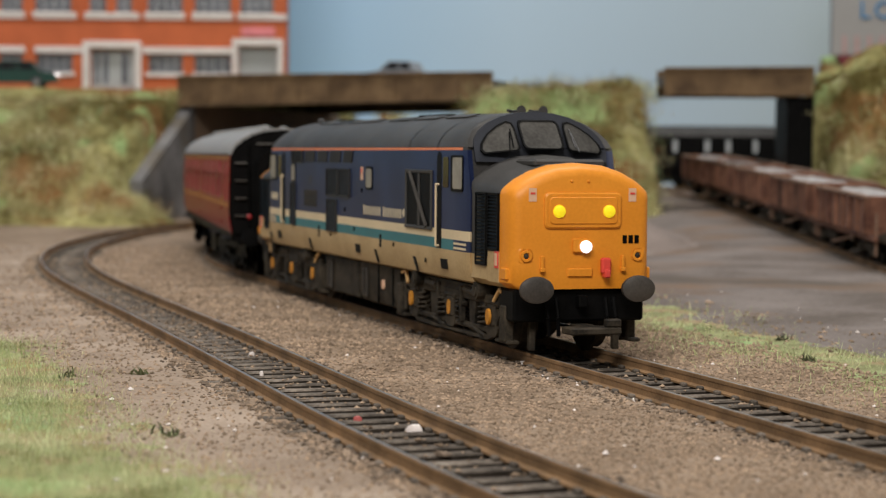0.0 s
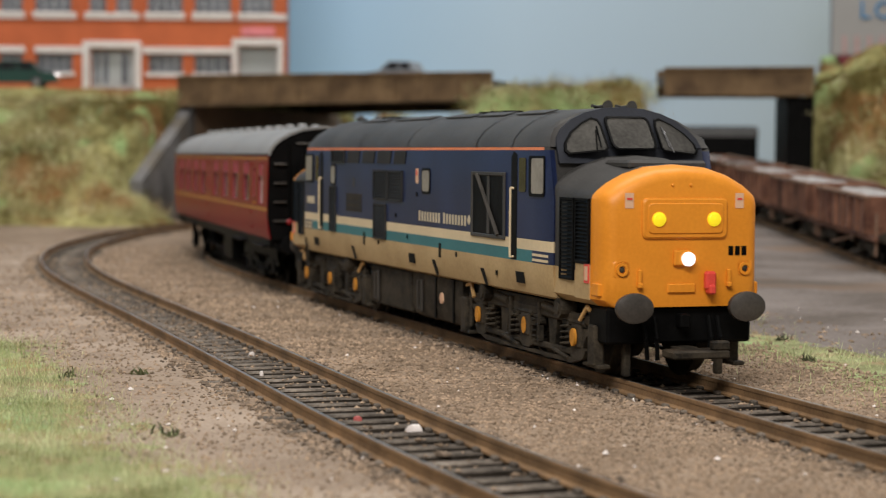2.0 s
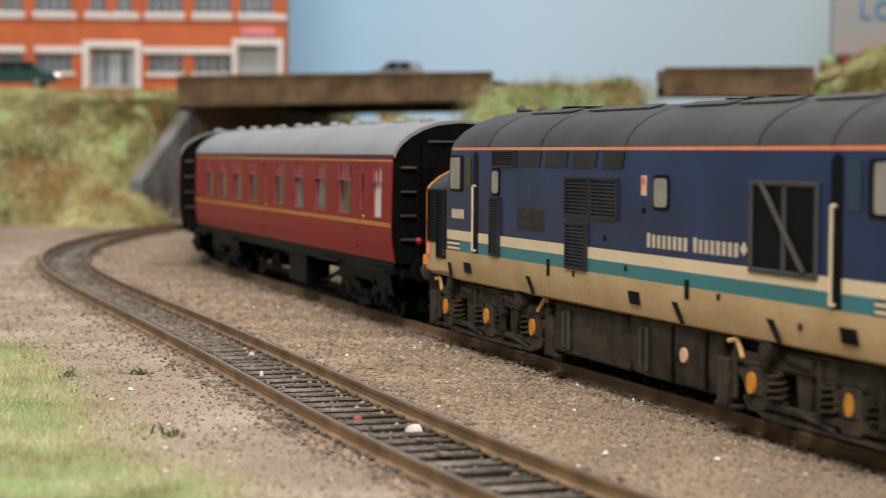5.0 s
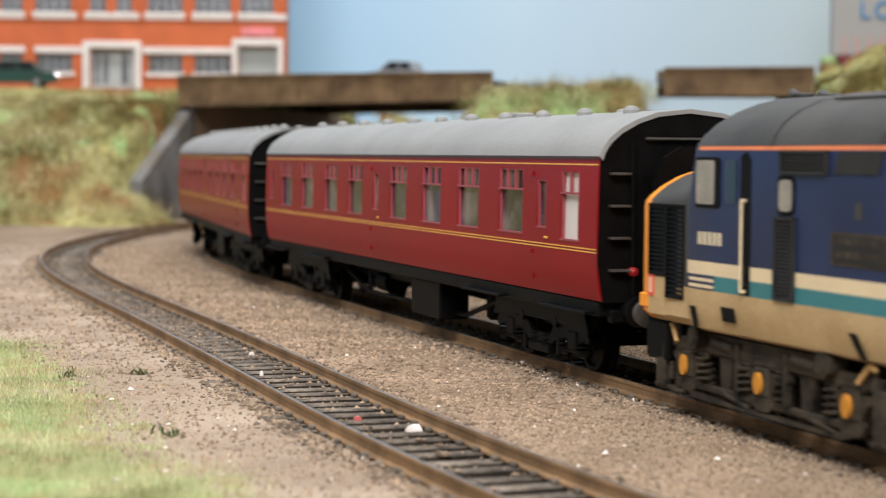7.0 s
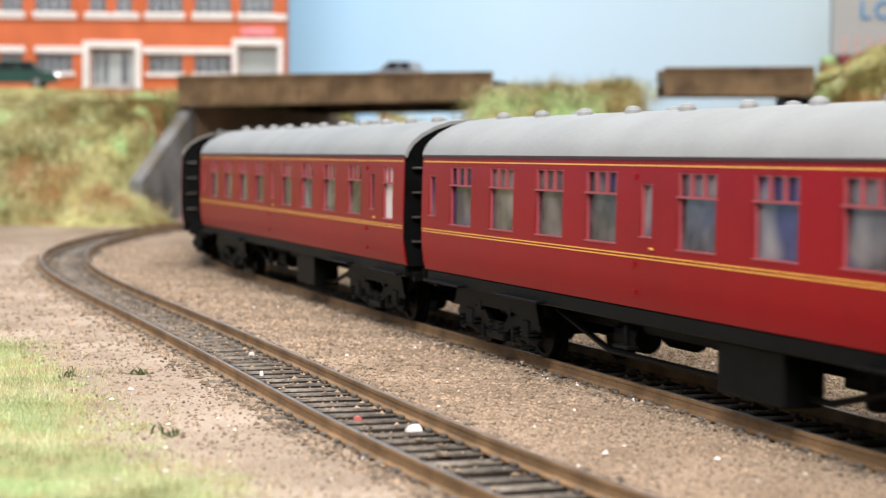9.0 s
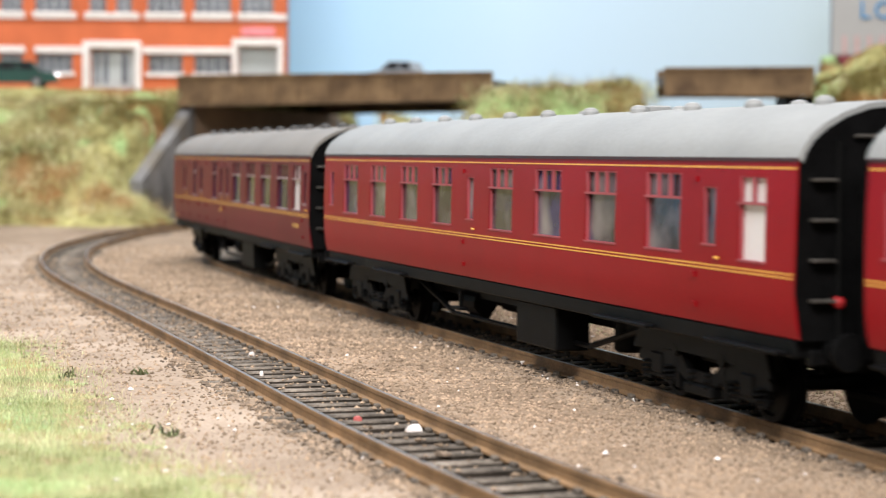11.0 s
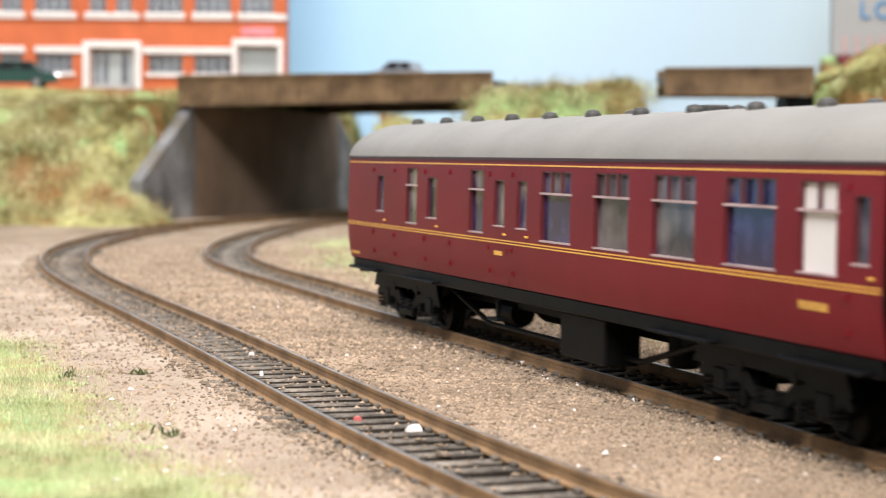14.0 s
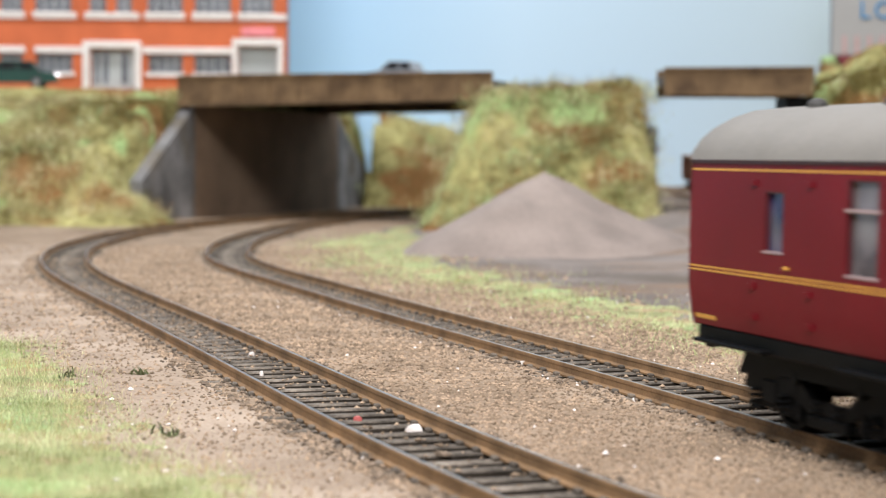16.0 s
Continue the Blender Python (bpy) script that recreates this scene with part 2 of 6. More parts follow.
# ---- mesh helpers ----
class Shape:
    """Collects faces in millimetres, each with the index of its material."""

    def __init__(self):
        self.v, self.f, self.m = [], [], []

    def add(self, verts, faces, m=0):
        n = len(self.v)
        self.v += [tuple(p) for p in verts]
        self.f += [tuple(i + n for i in f) for f in faces]
        self.m += [m] * len(faces)
        return self

    def box(self, x0, x1, y0, y1, z0, z1, m=0, c=0.0):
        """A box, its edges cut off by c."""
        if c <= 0:
            v = [(x, y, z) for x in (x0, x1) for y in (y0, y1) for z in (z0, z1)]
            return self.add(v, [(0, 1, 3, 2), (4, 6, 7, 5), (0, 4, 5, 1), (2, 3, 7, 6), (0, 2, 6, 4), (1, 5, 7, 3)], m)
        c = min(c, (x1 - x0) * 0.45, (y1 - y0) * 0.45, (z1 - z0) * 0.45)
        v, at = [], {}
        for i, x in enumerate((x0, x1)):
            for j, y in enumerate((y0, y1)):
                for k, z in enumerate((z0, z1)):
                    sx, sy, sz = (1 - 2 * i) * c, (1 - 2 * j) * c, (1 - 2 * k) * c
                    for a, p in enumerate(((x, y + sy, z + sz), (x + sx, y, z + sz), (x + sx, y + sy, z))):
                        at[i, j, k, a] = len(v)
                        v.append(p)
        f = [[at[i, j, k, a] for a in range(3)] for i in (0, 1) for j in (0, 1) for k in (0, 1)]
        ring = ((0, 0), (1, 0), (1, 1), (0, 1))
        for i in (0, 1):
            f += [[at[i, j, k, 0] for j, k in ring], [at[j, i, k, 1] for j, k in ring], [at[j, k, i, 2] for j, k in ring]]
            for j in (0, 1):
                f += [[at[0, i, j, 1], at[1, i, j, 1], at[1, i, j, 2], at[0, i, j, 2]],
                      [at[i, 0, j, 0], at[i, 1, j, 0], at[i, 1, j, 2], at[i, 0, j, 2]],
                      [at[i, j, 0, 0], at[i, j, 1, 0], at[i, j, 1, 1], at[i, j, 0, 1]]]
        return self.add(v, f, m)

    def rod(self, p, q, r, m=0, n=10, r2=None):
        """A round bar from p to q, of radius r at p and r2 at q."""
        p, q = Vector(p), Vector(q)
        d = (q - p).normalized()
        a = d.orthogonal().normalized()
        b = d.cross(a)
        r2 = r if r2 is None else r2
        v = []
        for e, rr in ((p, r), (q, r2)):
            v += [e + (a * math.cos(2 * math.pi * i / n) + b * math.sin(2 * math.pi * i / n)) * rr for i in range(n)]
        f = [(i, (i + 1) % n, n + (i + 1) % n, n + i) for i in range(n)] + [tuple(range(n)), tuple(range(n, 2 * n))]
        return self.add(v, f, m)

    def turned(self, centre, axis, profile, m=0, n=20):
        """A turned piece: profile gives (distance along the axis, radius)."""
        o, d = Vector(centre), Vector(axis).normalized()
        a = d.orthogonal().normalized()
        b = d.cross(a)
        v = []
        for s, r in profile:
            v += [o + d * s + (a * math.cos(2 * math.pi * i / n) + b * math.sin(2 * math.pi * i / n)) * max(r, 0.01) for i in range(n)]
        f = []
        for k in range(len(profile) - 1):
            f += [(k * n + i, k * n + (i + 1) % n, (k + 1) * n + (i + 1) % n, (k + 1) * n + i) for i in range(n)]
        f += [tuple(range(n)), tuple(range((len(profile) - 1) * n, len(profile) * n))]
        return self.add(v, f, m)

    def loft(self, rings, m=0, closed=True, caps=True, pick=None):
        """Skins a row of rings with equal point counts; pick(centre) may give each face's material."""
        n, base, vs = len(rings[0]), 0, [p for r in rings for p in r]
        fs = []
        for k in range(len(rings) - 1):
            for i in range(n if closed else n - 1):
                j = (i + 1) % n
                fs.append((k * n + i, k * n + j, (k + 1) * n + j, (k + 1) * n + i))
        if caps:
            fs += [tuple(range(n)), tuple(range((len(rings) - 1) * n, len(rings) * n))]
        start = len(self.m)
        self.add(vs, fs, m)
        if pick:
            for q, fc in enumerate(fs):
                cen = [sum(vs[i][a] for i in fc) / len(fc) for a in range(3)]
                self.m[start + q] = pick(cen)
        return self

    def plate(self, outline, axis, at, thick, m=0):
        """A flat plate: outline in the two other axes, lying at `at` on the axis, `thick` along it."""
        def put(p, s):
            q = list(p)
            q.insert(axis, s)
            return tuple(q)
        n = len(outline)
        v = [put(p, at) for p in outline] + [put(p, at + thick) for p in outline]
        f = [tuple(range(n)), tuple(range(n, 2 * n))] + [(i, (i + 1) % n, n + (i + 1) % n, n + i) for i in range(n)]
        return self.add(v, f, m)

    def mesh(self, name, mats, smooth=0.0, weld=False):
        me = bpy.data.meshes.new(name)
        me.from_pydata([(x * K, y * K, z * K) for x, y, z in self.v], [], self.f)
        for m in (mats if isinstance(mats, (list, tuple)) else [mats]):
            me.materials.append(m)
        me.polygons.foreach_set("material_index", self.m)
        if len(self.f) < 60000:
            bm = bmesh.new()
            bm.from_mesh(me)
            if weld:
                bmesh.ops.remove_doubles(bm, verts=bm.verts, dist=0.02 * K)
            bmesh.ops.recalc_face_normals(bm, faces=bm.faces)
            bm.to_mesh(me)
            bm.free()
        if smooth:
            me.polygons.foreach_set("use_smooth", [True] * len(me.polygons))
            me.set_sharp_from_angle(angle=radians(smooth))
        me.update()
        return me


def thing(name, shape, mats, label, category, group="", kind="", m=None, smooth=0.0, weld=False):
    ob = new(name, shape.mesh(name, mats, smooth, weld) if shape else None)
    tagged(ob, label, category, group, kind)
    if m is not None:
        ob.matrix_basis = m
    return ob


def part(name, shape, mats, parent, label="", m=None, smooth=0.0, weld=False):
    """One mesh as a part of a thing or of a part."""
    ob = new(name, shape.mesh(name, mats, smooth, weld) if isinstance(shape, Shape) else shape)
    ob.parent = parent
    if label:
        ob["label"] = label
    if m is not None:
        ob.matrix_basis = m
    return ob


def mm(x, y, z, rx=0, ry=0, rz=0):
    return pose(x * K, y * K, z * K, rx, ry, rz)


def rounded(x0, x1, z0, z1, r, n=4):
    """The outline of a rectangle with round corners."""
    pts = []
    for cx, cz, a in ((x1 - r, z1 - r, 0), (x0 + r, z1 - r, 90), (x0 + r, z0 + r, 180), (x1 - r, z0 + r, 270)):
        pts += [(cx + r * math.cos(radians(a + 90 * i / n)), cz + r * math.sin(radians(a + 90 * i / n))) for i in range(n + 1)]
    return pts


GRID = np.random.RandomState(5).rand(64, 64)


def bumpy(x, y, size, octaves=3):
    """Smooth noise of -1 to 1 with bumps of `size` mm."""
    x, y = np.asarray(x, float), np.asarray(y, float)
    out, amp = 0.0, 1.0
    for o in range(octaves):
        u, w = x / size * 2 ** o + 17.3 * o, y / size * 2 ** o + 5.1 * o
        i, j = np.floor(u).astype(int), np.floor(w).astype(int)
        a, b = u - i, w - j
        a, b = a * a * (3 - 2 * a), b * b * (3 - 2 * b)
        g = lambda p, q: GRID[p % 64, q % 64]
        out = out + amp * ((g(i, j) * (1 - a) + g(i + 1, j) * a) * (1 - b) + (g(i, j + 1) * (1 - a) + g(i + 1, j + 1) * a) * b - 0.5) * 2
        amp *= 0.5
    return out / 1.6


def ease(t):
    t = np.clip(t, 0, 1)
    return t * t * (3 - 2 * t)


# ---- the lines of the tracks: start, heading and curvature along the way ----
KNOTS = [0, 150, 300, 400, 500, 600, 700, 800, 900, 1050, 1250]
NEAR_LINE = [16.21, 231.85, 1.95624, -0.001068, 0.000081, 0.000124, -0.000441, -0.000956, -0.001101, -0.000989, -0.000933, -0.00093, -0.00093, -0.00093]
MAIN_KNOTS = [0, 150, 300, 400, 450, 500, 550, 600, 650, 700, 760, 830, 900, 1050, 1250]
MAIN_LINE = [73.974, 255.0, 1.85848, 0.00039, 0.0001, -0.00031, 0.00038, -0.00101, -0.00139, -0.00169, -0.00095, -0.00097, -0.00093, -0.00054, -0.00055, -0.00058, -0.00058, -0.00058]
YARD_LINE = [177.0, 560.0, 1.5658] + [0.0] * 11


class Line:
    def __init__(self, par, before, after, knots=KNOTS, bend=None):
        s = np.arange(0, after + 1, 2.0)
        kap = np.interp(s, knots, par[3:])
        a = par[2] + np.concatenate([[0], np.cumsum(kap[1:] + kap[:-1])])
        dx, dy = np.cos(a), np.sin(a)
        x = par[0] + np.concatenate([[0], np.cumsum(dx[1:] + dx[:-1])])
        y = par[1] + np.concatenate([[0], np.cumsum(dy[1:] + dy[:-1])])
        pre = np.arange(-before, 0, 2.0)
        self.s = np.concatenate([pre, s])
        self.x = np.concatenate([par[0] + math.cos(par[2]) * pre, x])
        self.y = np.concatenate([par[1] + math.sin(par[2]) * pre, y])
        self.a = np.concatenate([np.full(len(pre), par[2]), a])
        if bend:
            # towards its start the line turns aside between two places
            i0 = int(np.searchsorted(self.s, bend[0][0]))
            for u0, u1, k in bend:
                self.a = self.a + k * np.clip(u0 - self.s, 0, u0 - u1)
            cx, cy = np.cos(self.a), np.sin(self.a)
            for i in range(i0 - 1, -1, -1):
                self.x[i] = self.x[i + 1] - (cx[i] + cx[i + 1])
                self.y[i] = self.y[i + 1] - (cy[i] + cy[i + 1])

    def at(self, u):
        return np.interp(u, self.s, self.x), np.interp(u, self.s, self.y), np.interp(u, self.s, self.a)


near_line, main_line, yard_line = Line(NEAR_LINE, 420, 1360), Line(MAIN_LINE, 1150, 1360, MAIN_KNOTS, ((40, -20, 0.0022), (-25, -95, -0.0030), (-130, -165, 0.0022))), Line(YARD_LINE, 300, 900)


def yard_rise(x, y):
    """The yard and its siding climb towards the far bridge."""
    return 12.0 * np.clip((np.asarray(y, float) - 720) / 420, 0, 1.25) * ease((np.asarray(x, float) - 70) / 70)


def off_track(x, y):
    d = np.full(np.shape(x), 1e9)
    for ln in (near_line, main_line, yard_line):
        for i in range(0, len(ln.x) - 1, 4):
            d = np.minimum(d, (x - ln.x[i]) ** 2 + (y - ln.y[i]) ** 2)
    return np.sqrt(np.maximum(d - 4, 0))


def ground_z(x, y, d=None):
    d = off_track(x, y) if d is None else d
    bed = ease((d - 8.9) / 2.0)
    fill = ease((y - 330 - bumpy(x, y, 70) * 30) / 110)
    low = -5.0 + 2.15 * fill
    z = low + (-2.5 - low) * bed + bumpy(x, y, 22) * 0.45 * bed + bumpy(x, y, 3.0, 2) * 0.36 + bumpy(x, y, 1.4, 1) * 0.16 + bumpy(x, y, 160, 2) * 1.2 * ease((d - 14) / 60)
    return z + yard_rise(x, y)
# ---- the baseboard, its ground and the painted sky ----
thing("baseboard", Shape().box(-1150, 1250, -1000, 1740, -40, -9, 0, 2), M_BOARD, "brown plywood baseboard under the whole layout", "baseboard", kind="structure")


def ground():
    ys = list(np.arange(-960, 120, 24.0)) + list(120 * np.exp(np.arange(0, math.log(1725 / 120), 0.0052)))
    ts = np.concatenate([np.linspace(-0.85, -0.30, 24)[:-1], np.linspace(-0.30, 0.34, 380), np.linspace(0.34, 1.25, 40)[1:]])
    ya = np.array(ys)
    wide = np.where(ya >= 120, ya + 60, 180 + (120 - ya) * 0.6)
    X, Y = wide[:, None] * ts[None, :], np.repeat(ya[:, None], len(ts), 1)
    X = np.clip(X, -900, 950)
    Z = ground_z(X, Y)
    n, m = X.shape
    verts = np.stack([X, Y, Z], 2).reshape(-1, 3) * K
    i = (np.arange(n - 1)[:, None] * m + np.arange(m - 1)[None, :]).ravel()
    faces = np.stack([i, i + 1, i + m + 1, i + m], 1)
    me = bpy.data.meshes.new("ground")
    me.from_pydata(verts.tolist(), [], faces.tolist())
    me.materials.append(M_SAND)
    me.materials.append(M_YARD)
    me.materials.append(M_BED)
    me.materials.append(M_TURF)
    me.materials.append(M_PALESAND)
    cx, cy = X[:-1, :-1].ravel(), Y[:-1, :-1].ravel()
    xm, ym, _ = main_line.x, main_line.y, 0
    edge = np.interp(cy, ym, xm) + 52 + bumpy(cx, cy, 40) * 9
    d = off_track(cx, cy)
    idx = (cx > edge).astype(np.int32)
    verge = np.abs((cx - np.interp(cy, ym, xm)) * 0.95 - 60 - bumpy(cx, cy, 45) * 10) < (17 + 6 * ease((cy - 550) / 300)) * (1 + 0.5 * bumpy(cx, cy, 9)) * (1 - 0.7 * ease((cy - 960) / 150))
    o = np.interp(cy, near_line.y, near_line.x) - cx
    lawn = o > 45 + 11 * bumpy(cx, cy, 35) + 9 * bumpy(cx, cy, 9) + 10 * bumpy(cx, cy, 3.0, 1) + 22 * ease((cy - 430) / 170) + 300 * ease((cy - 540) / 90)
    idx[(o > 15 + 3 * bumpy(cx, cy, 12)) & (cy < 900)] = 4
    idx[(verge & (cy > 260)) | (lawn & (cy < 660))] = 3
    idx[d < 8.6 + bumpy(cx, cy, 6)] = 2
    me.polygons.foreach_set("material_index", idx)
    me.polygons.foreach_set("use_smooth", np.ones(len(faces), bool))
    me.update()
    return tagged(new("ground", me), "sandy brown model ballast and grey dirt yard", "ground", kind="structure")


ground()


def backdrop():
    pts = [(-1100, 1180), (-900, 1560), (-760, 1700), (700, 1712), (860, 1640), (1000, 1250), (1100, 600)]
    sh = Shape()
    for (xa, ya), (xb, yb) in zip(pts, pts[1:]):
        sh.add([(xa, ya, -9), (xb, yb, -9), (xb, yb, 900), (xa, ya, 900), (xa, ya + 6, -9), (xb, yb + 6, -9), (xb, yb + 6, 900), (xa, ya + 6, 900)],
               [(0, 1, 2, 3), (4, 5, 6, 7), (3, 2, 6, 7)])
    return thing("backdrop", sh, M_SKY, "pale blue painted sky board behind the layout", "backdrop", kind="structure", weld=True)


backdrop()


# ---- tracks ----
def sweep(line, u0, u1, off, prof, lift, step=6.0):
    rings = []
    for u in np.arange(u0, u1 + step, step):
        x, y, a = line.at(u)
        nx, ny = math.sin(a), -math.cos(a)
        z = lift(x, y)
        rings.append([(x + (off + p) * nx, y + (off + p) * ny, q + z) for p, q in prof])
    return rings


RAIL = [(-1.0, -2.6), (1.0, -2.6), (1.0, -2.25), (0.28, -1.9), (0.28, -0.85), (0.40, -0.7), (0.40, -0.10), (0.30, 0.0), (-0.30, 0.0), (-0.40, -0.10), (-0.40, -0.7), (-0.28, -0.85), (-0.28, -1.9), (-1.0, -2.25)]


def sleeper_mesh():
    sh = Shape().box(-1.55, 1.55, -15.2, 15.2, -5.6, -2.55, 0, 0.25)
    for s in (-1, 1):
        for e in (-1, 1):
            sh.box(-0.9, 0.9, s * 8.7 + e * 1.55 - 0.5, s * 8.7 + e * 1.55 + 0.5, -2.6, -1.85, 0, 0.2)
    # upright faces get the colour that carries the gap's shade
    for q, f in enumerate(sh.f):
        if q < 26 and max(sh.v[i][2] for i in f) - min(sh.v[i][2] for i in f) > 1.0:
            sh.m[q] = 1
    return sh.mesh("sleeper", [M_SLEEPER, M_SLEEPERSHADE])


def railway(line, u0, u1, label, s0, s1, pitch=7.35, lift=lambda x, y: 0.0):
    base = thing("railway_track", None, None, label, "railway track", group="tracks")
    for off in (-8.7, 8.7):
        sh = Shape().loft(sweep(line, u0, u1, off, RAIL, lift))
        n = len(RAIL)
        for k in range(len(sh.f) - 2):
            if k % n == 7:
                sh.m[k] = 1
        part("rail", sh, [M_RUST, M_STEEL], base, "rust-brown rail with a worn steel head", smooth=35)
    me = sleeper_mesh()
    rnd = random.Random(int(u1))
    u = s0
    while u < s1:
        x, y, a = line.at(u)
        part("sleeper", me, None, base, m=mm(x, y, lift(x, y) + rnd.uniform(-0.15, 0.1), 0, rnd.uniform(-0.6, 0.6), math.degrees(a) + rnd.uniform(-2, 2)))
        u += pitch
    return base


railway(near_line, -400, 1350, "weathered track with brown sleepers sunk in ballast", -60, 1250)
railway(main_line, -1140, 1350, "weathered track with brown sleepers under the train", -180, 1250)
railway(yard_line, -200, 880, "siding track under the rusty wagons", 0, 760, lift=lambda x, y: float(yard_rise(x, y)))
# ---- banks, bridges, building ----
def hill(name, label, x0, x1, y0, y1, height, step=5.0, category="embankment"):
    """A turf-covered bank as one sheet down to the board, with skirts."""
    xs, ys = np.arange(x0, x1 + 0.1, step), np.arange(y0, y1 + 0.1, step)
    X, Y = np.meshgrid(xs, ys)
    Z = height(X, Y)
    n, m = X.shape
    v = list(zip(X.ravel(), Y.ravel(), Z.ravel()))
    f = [(j * m + i, j * m + i + 1, (j + 1) * m + i + 1, (j + 1) * m + i) for j in range(n - 1) for i in range(m - 1)]
    sh = Shape().add(v, f)
    rim = [i for i in range(m)] + [j * m + m - 1 for j in range(1, n)] + [(n - 1) * m + i for i in range(m - 2, -1, -1)] + [j * m for j in range(n - 2, 0, -1)]
    k = len(sh.v)
    sh.v += [(v[i][0], v[i][1], -9.0) for i in rim]
    for q in range(len(rim)):
        r = (q + 1) % len(rim)
        sh.f.append((rim[q], rim[r], k + r, k + q))
        sh.m.append(0)
    return thing(name, sh, M_FOAM, label, category, kind="structure", smooth=60)


def wall_x(y):
    return np.interp(y, [1150, 1195, 1290, 1530, 1704], [-201, -191, -168, -85, -57])


def wall_top(y):
    return np.interp(y, [1150, 1205, 1290, 1530, 1704], [-4, 26, 73, 73, 0])


def lumps(x, y):
    return bumpy(x, y, 62, 2) * 15 + bumpy(x, y, 24, 2) * 6.0


def left_bank_z(x, y):
    foot = 1100 + bumpy(x, x * 0, 90) * 14
    t = np.clip((y - foot) / 205, -0.2, 1)
    up = -6 + 97 * ease(t ** 1.0) + lumps(x, y) * (0.15 + 0.85 * ease(t * 3) * (1 - 0.8 * ease((t - 0.85) * 8)))
    side = wall_top(y) + 3 + np.maximum(wall_x(y) - 3 - x, 0) * 1.1 + bumpy(x, y, 25) * 2.5
    crest = 32.0 + 0.0325 * y + bumpy(x, y, 40) * 2.0
    toe = 20 * ease((1232 - y) / 50) * ease((wall_x(y) + 30 - x) / 28) * ease((y - 1130) / 40) - 6 + bumpy(x, y, 14) * 2
    z = np.where(x > wall_x(y) - 9, toe, np.maximum(np.minimum(np.minimum(up, side), crest + (90 - crest) * ease((y - 1420) / 30)), toe))
    return np.where(t < 0, -6 + t * 10, z)


def left_bank():
    ob = hill("left_bank", "grassy bank of pale green and straw turf", -760, -100, 1085, 1700, left_bank_z)
    return ob


def mound_z(x, y):
    t = np.clip((y - 1100 - bumpy(x, y * 0, 60) * 8) / 75, 0, 1)
    front = 80 * ease(t)
    left = 84 * ease((x + 14) / 46)
    right = np.where(x > 127, 0, 82 * ease((129 - x) / 10 + 0.1))
    z = np.minimum(np.minimum(front, left), right)
    return np.where(z <= 0.5, -7.0, z + lumps(x, y) * 0.8 * ease(z / 30)) + 4 * ease((x - 40) / 60)


def back_bank_z(x, y):
    top = np.interp(x, [-110, -60, 0, 45, 80], [86, 80, 66, 50, 40])
    z = -6 + (top - 2) * ease((y - 1575 - 0.5 * (x + 90)) / 70) + lumps(x, y)
    behind = np.minimum(z, wall_top(y) + 6 + np.maximum(wall_x(y) - 6 - x, 0) * 5.0)
    return np.where(x < wall_x(y) - 9, behind, np.where(x < wall_x(y) + 6, -7.0, z))


def right_bank_z(x, y):
    t = np.clip((y - 985) / 110, 0, 1)
    z = np.minimum(6 + (80 + 0.3 * (x - 218)) * ease(t), 81 + (x - 219) * 0.38 + 0 * y)
    z = 6 + (z + lumps(x, y) * ease(t * 2) - 6) * ease((x - 206) / 26 + 0.35 * ease((y - 1100) / 30))
    return np.where((y > 1176) & (x < 224 + (y - 1165) * 0.205), -7.0, z)


left_bank()
hill("mound", "straw-green turf mound between the two bridges", -40, 131, 1095, 1460, mound_z)
hill("back_bank", "turf bank behind the tracks below the sky board", -95, 70, 1560, 1700, back_bank_z)
hill("right_bank", "olive turf bank beside the plate bridge", 219, 520, 980, 1700, right_bank_z)


def retaining_wall():
    ob = thing("retaining_wall", None, None, "grey retaining wall and brown abutment beside the tracks", "wall", kind="structure")
    ys = ((1200, 1290, "wing_wall", M_CONC), (1290, 1530, "abutment", M_ABUT), (1530, 1704, "wing_wall", M_CONC))
    for ya, yb, nm, m in ys:
        sh = Shape()
        rings = []
        for y in np.linspace(ya, yb, 8):
            x, z = float(wall_x(y)), float(wall_top(y))
            rings.append([(x, y, -9), (x, y, z), (x - 8, y, z + 0.01), (x - 8, y, -9)])
        sh.loft(rings)
        part(nm, sh, m, ob, smooth=20)
    return ob


retaining_wall()


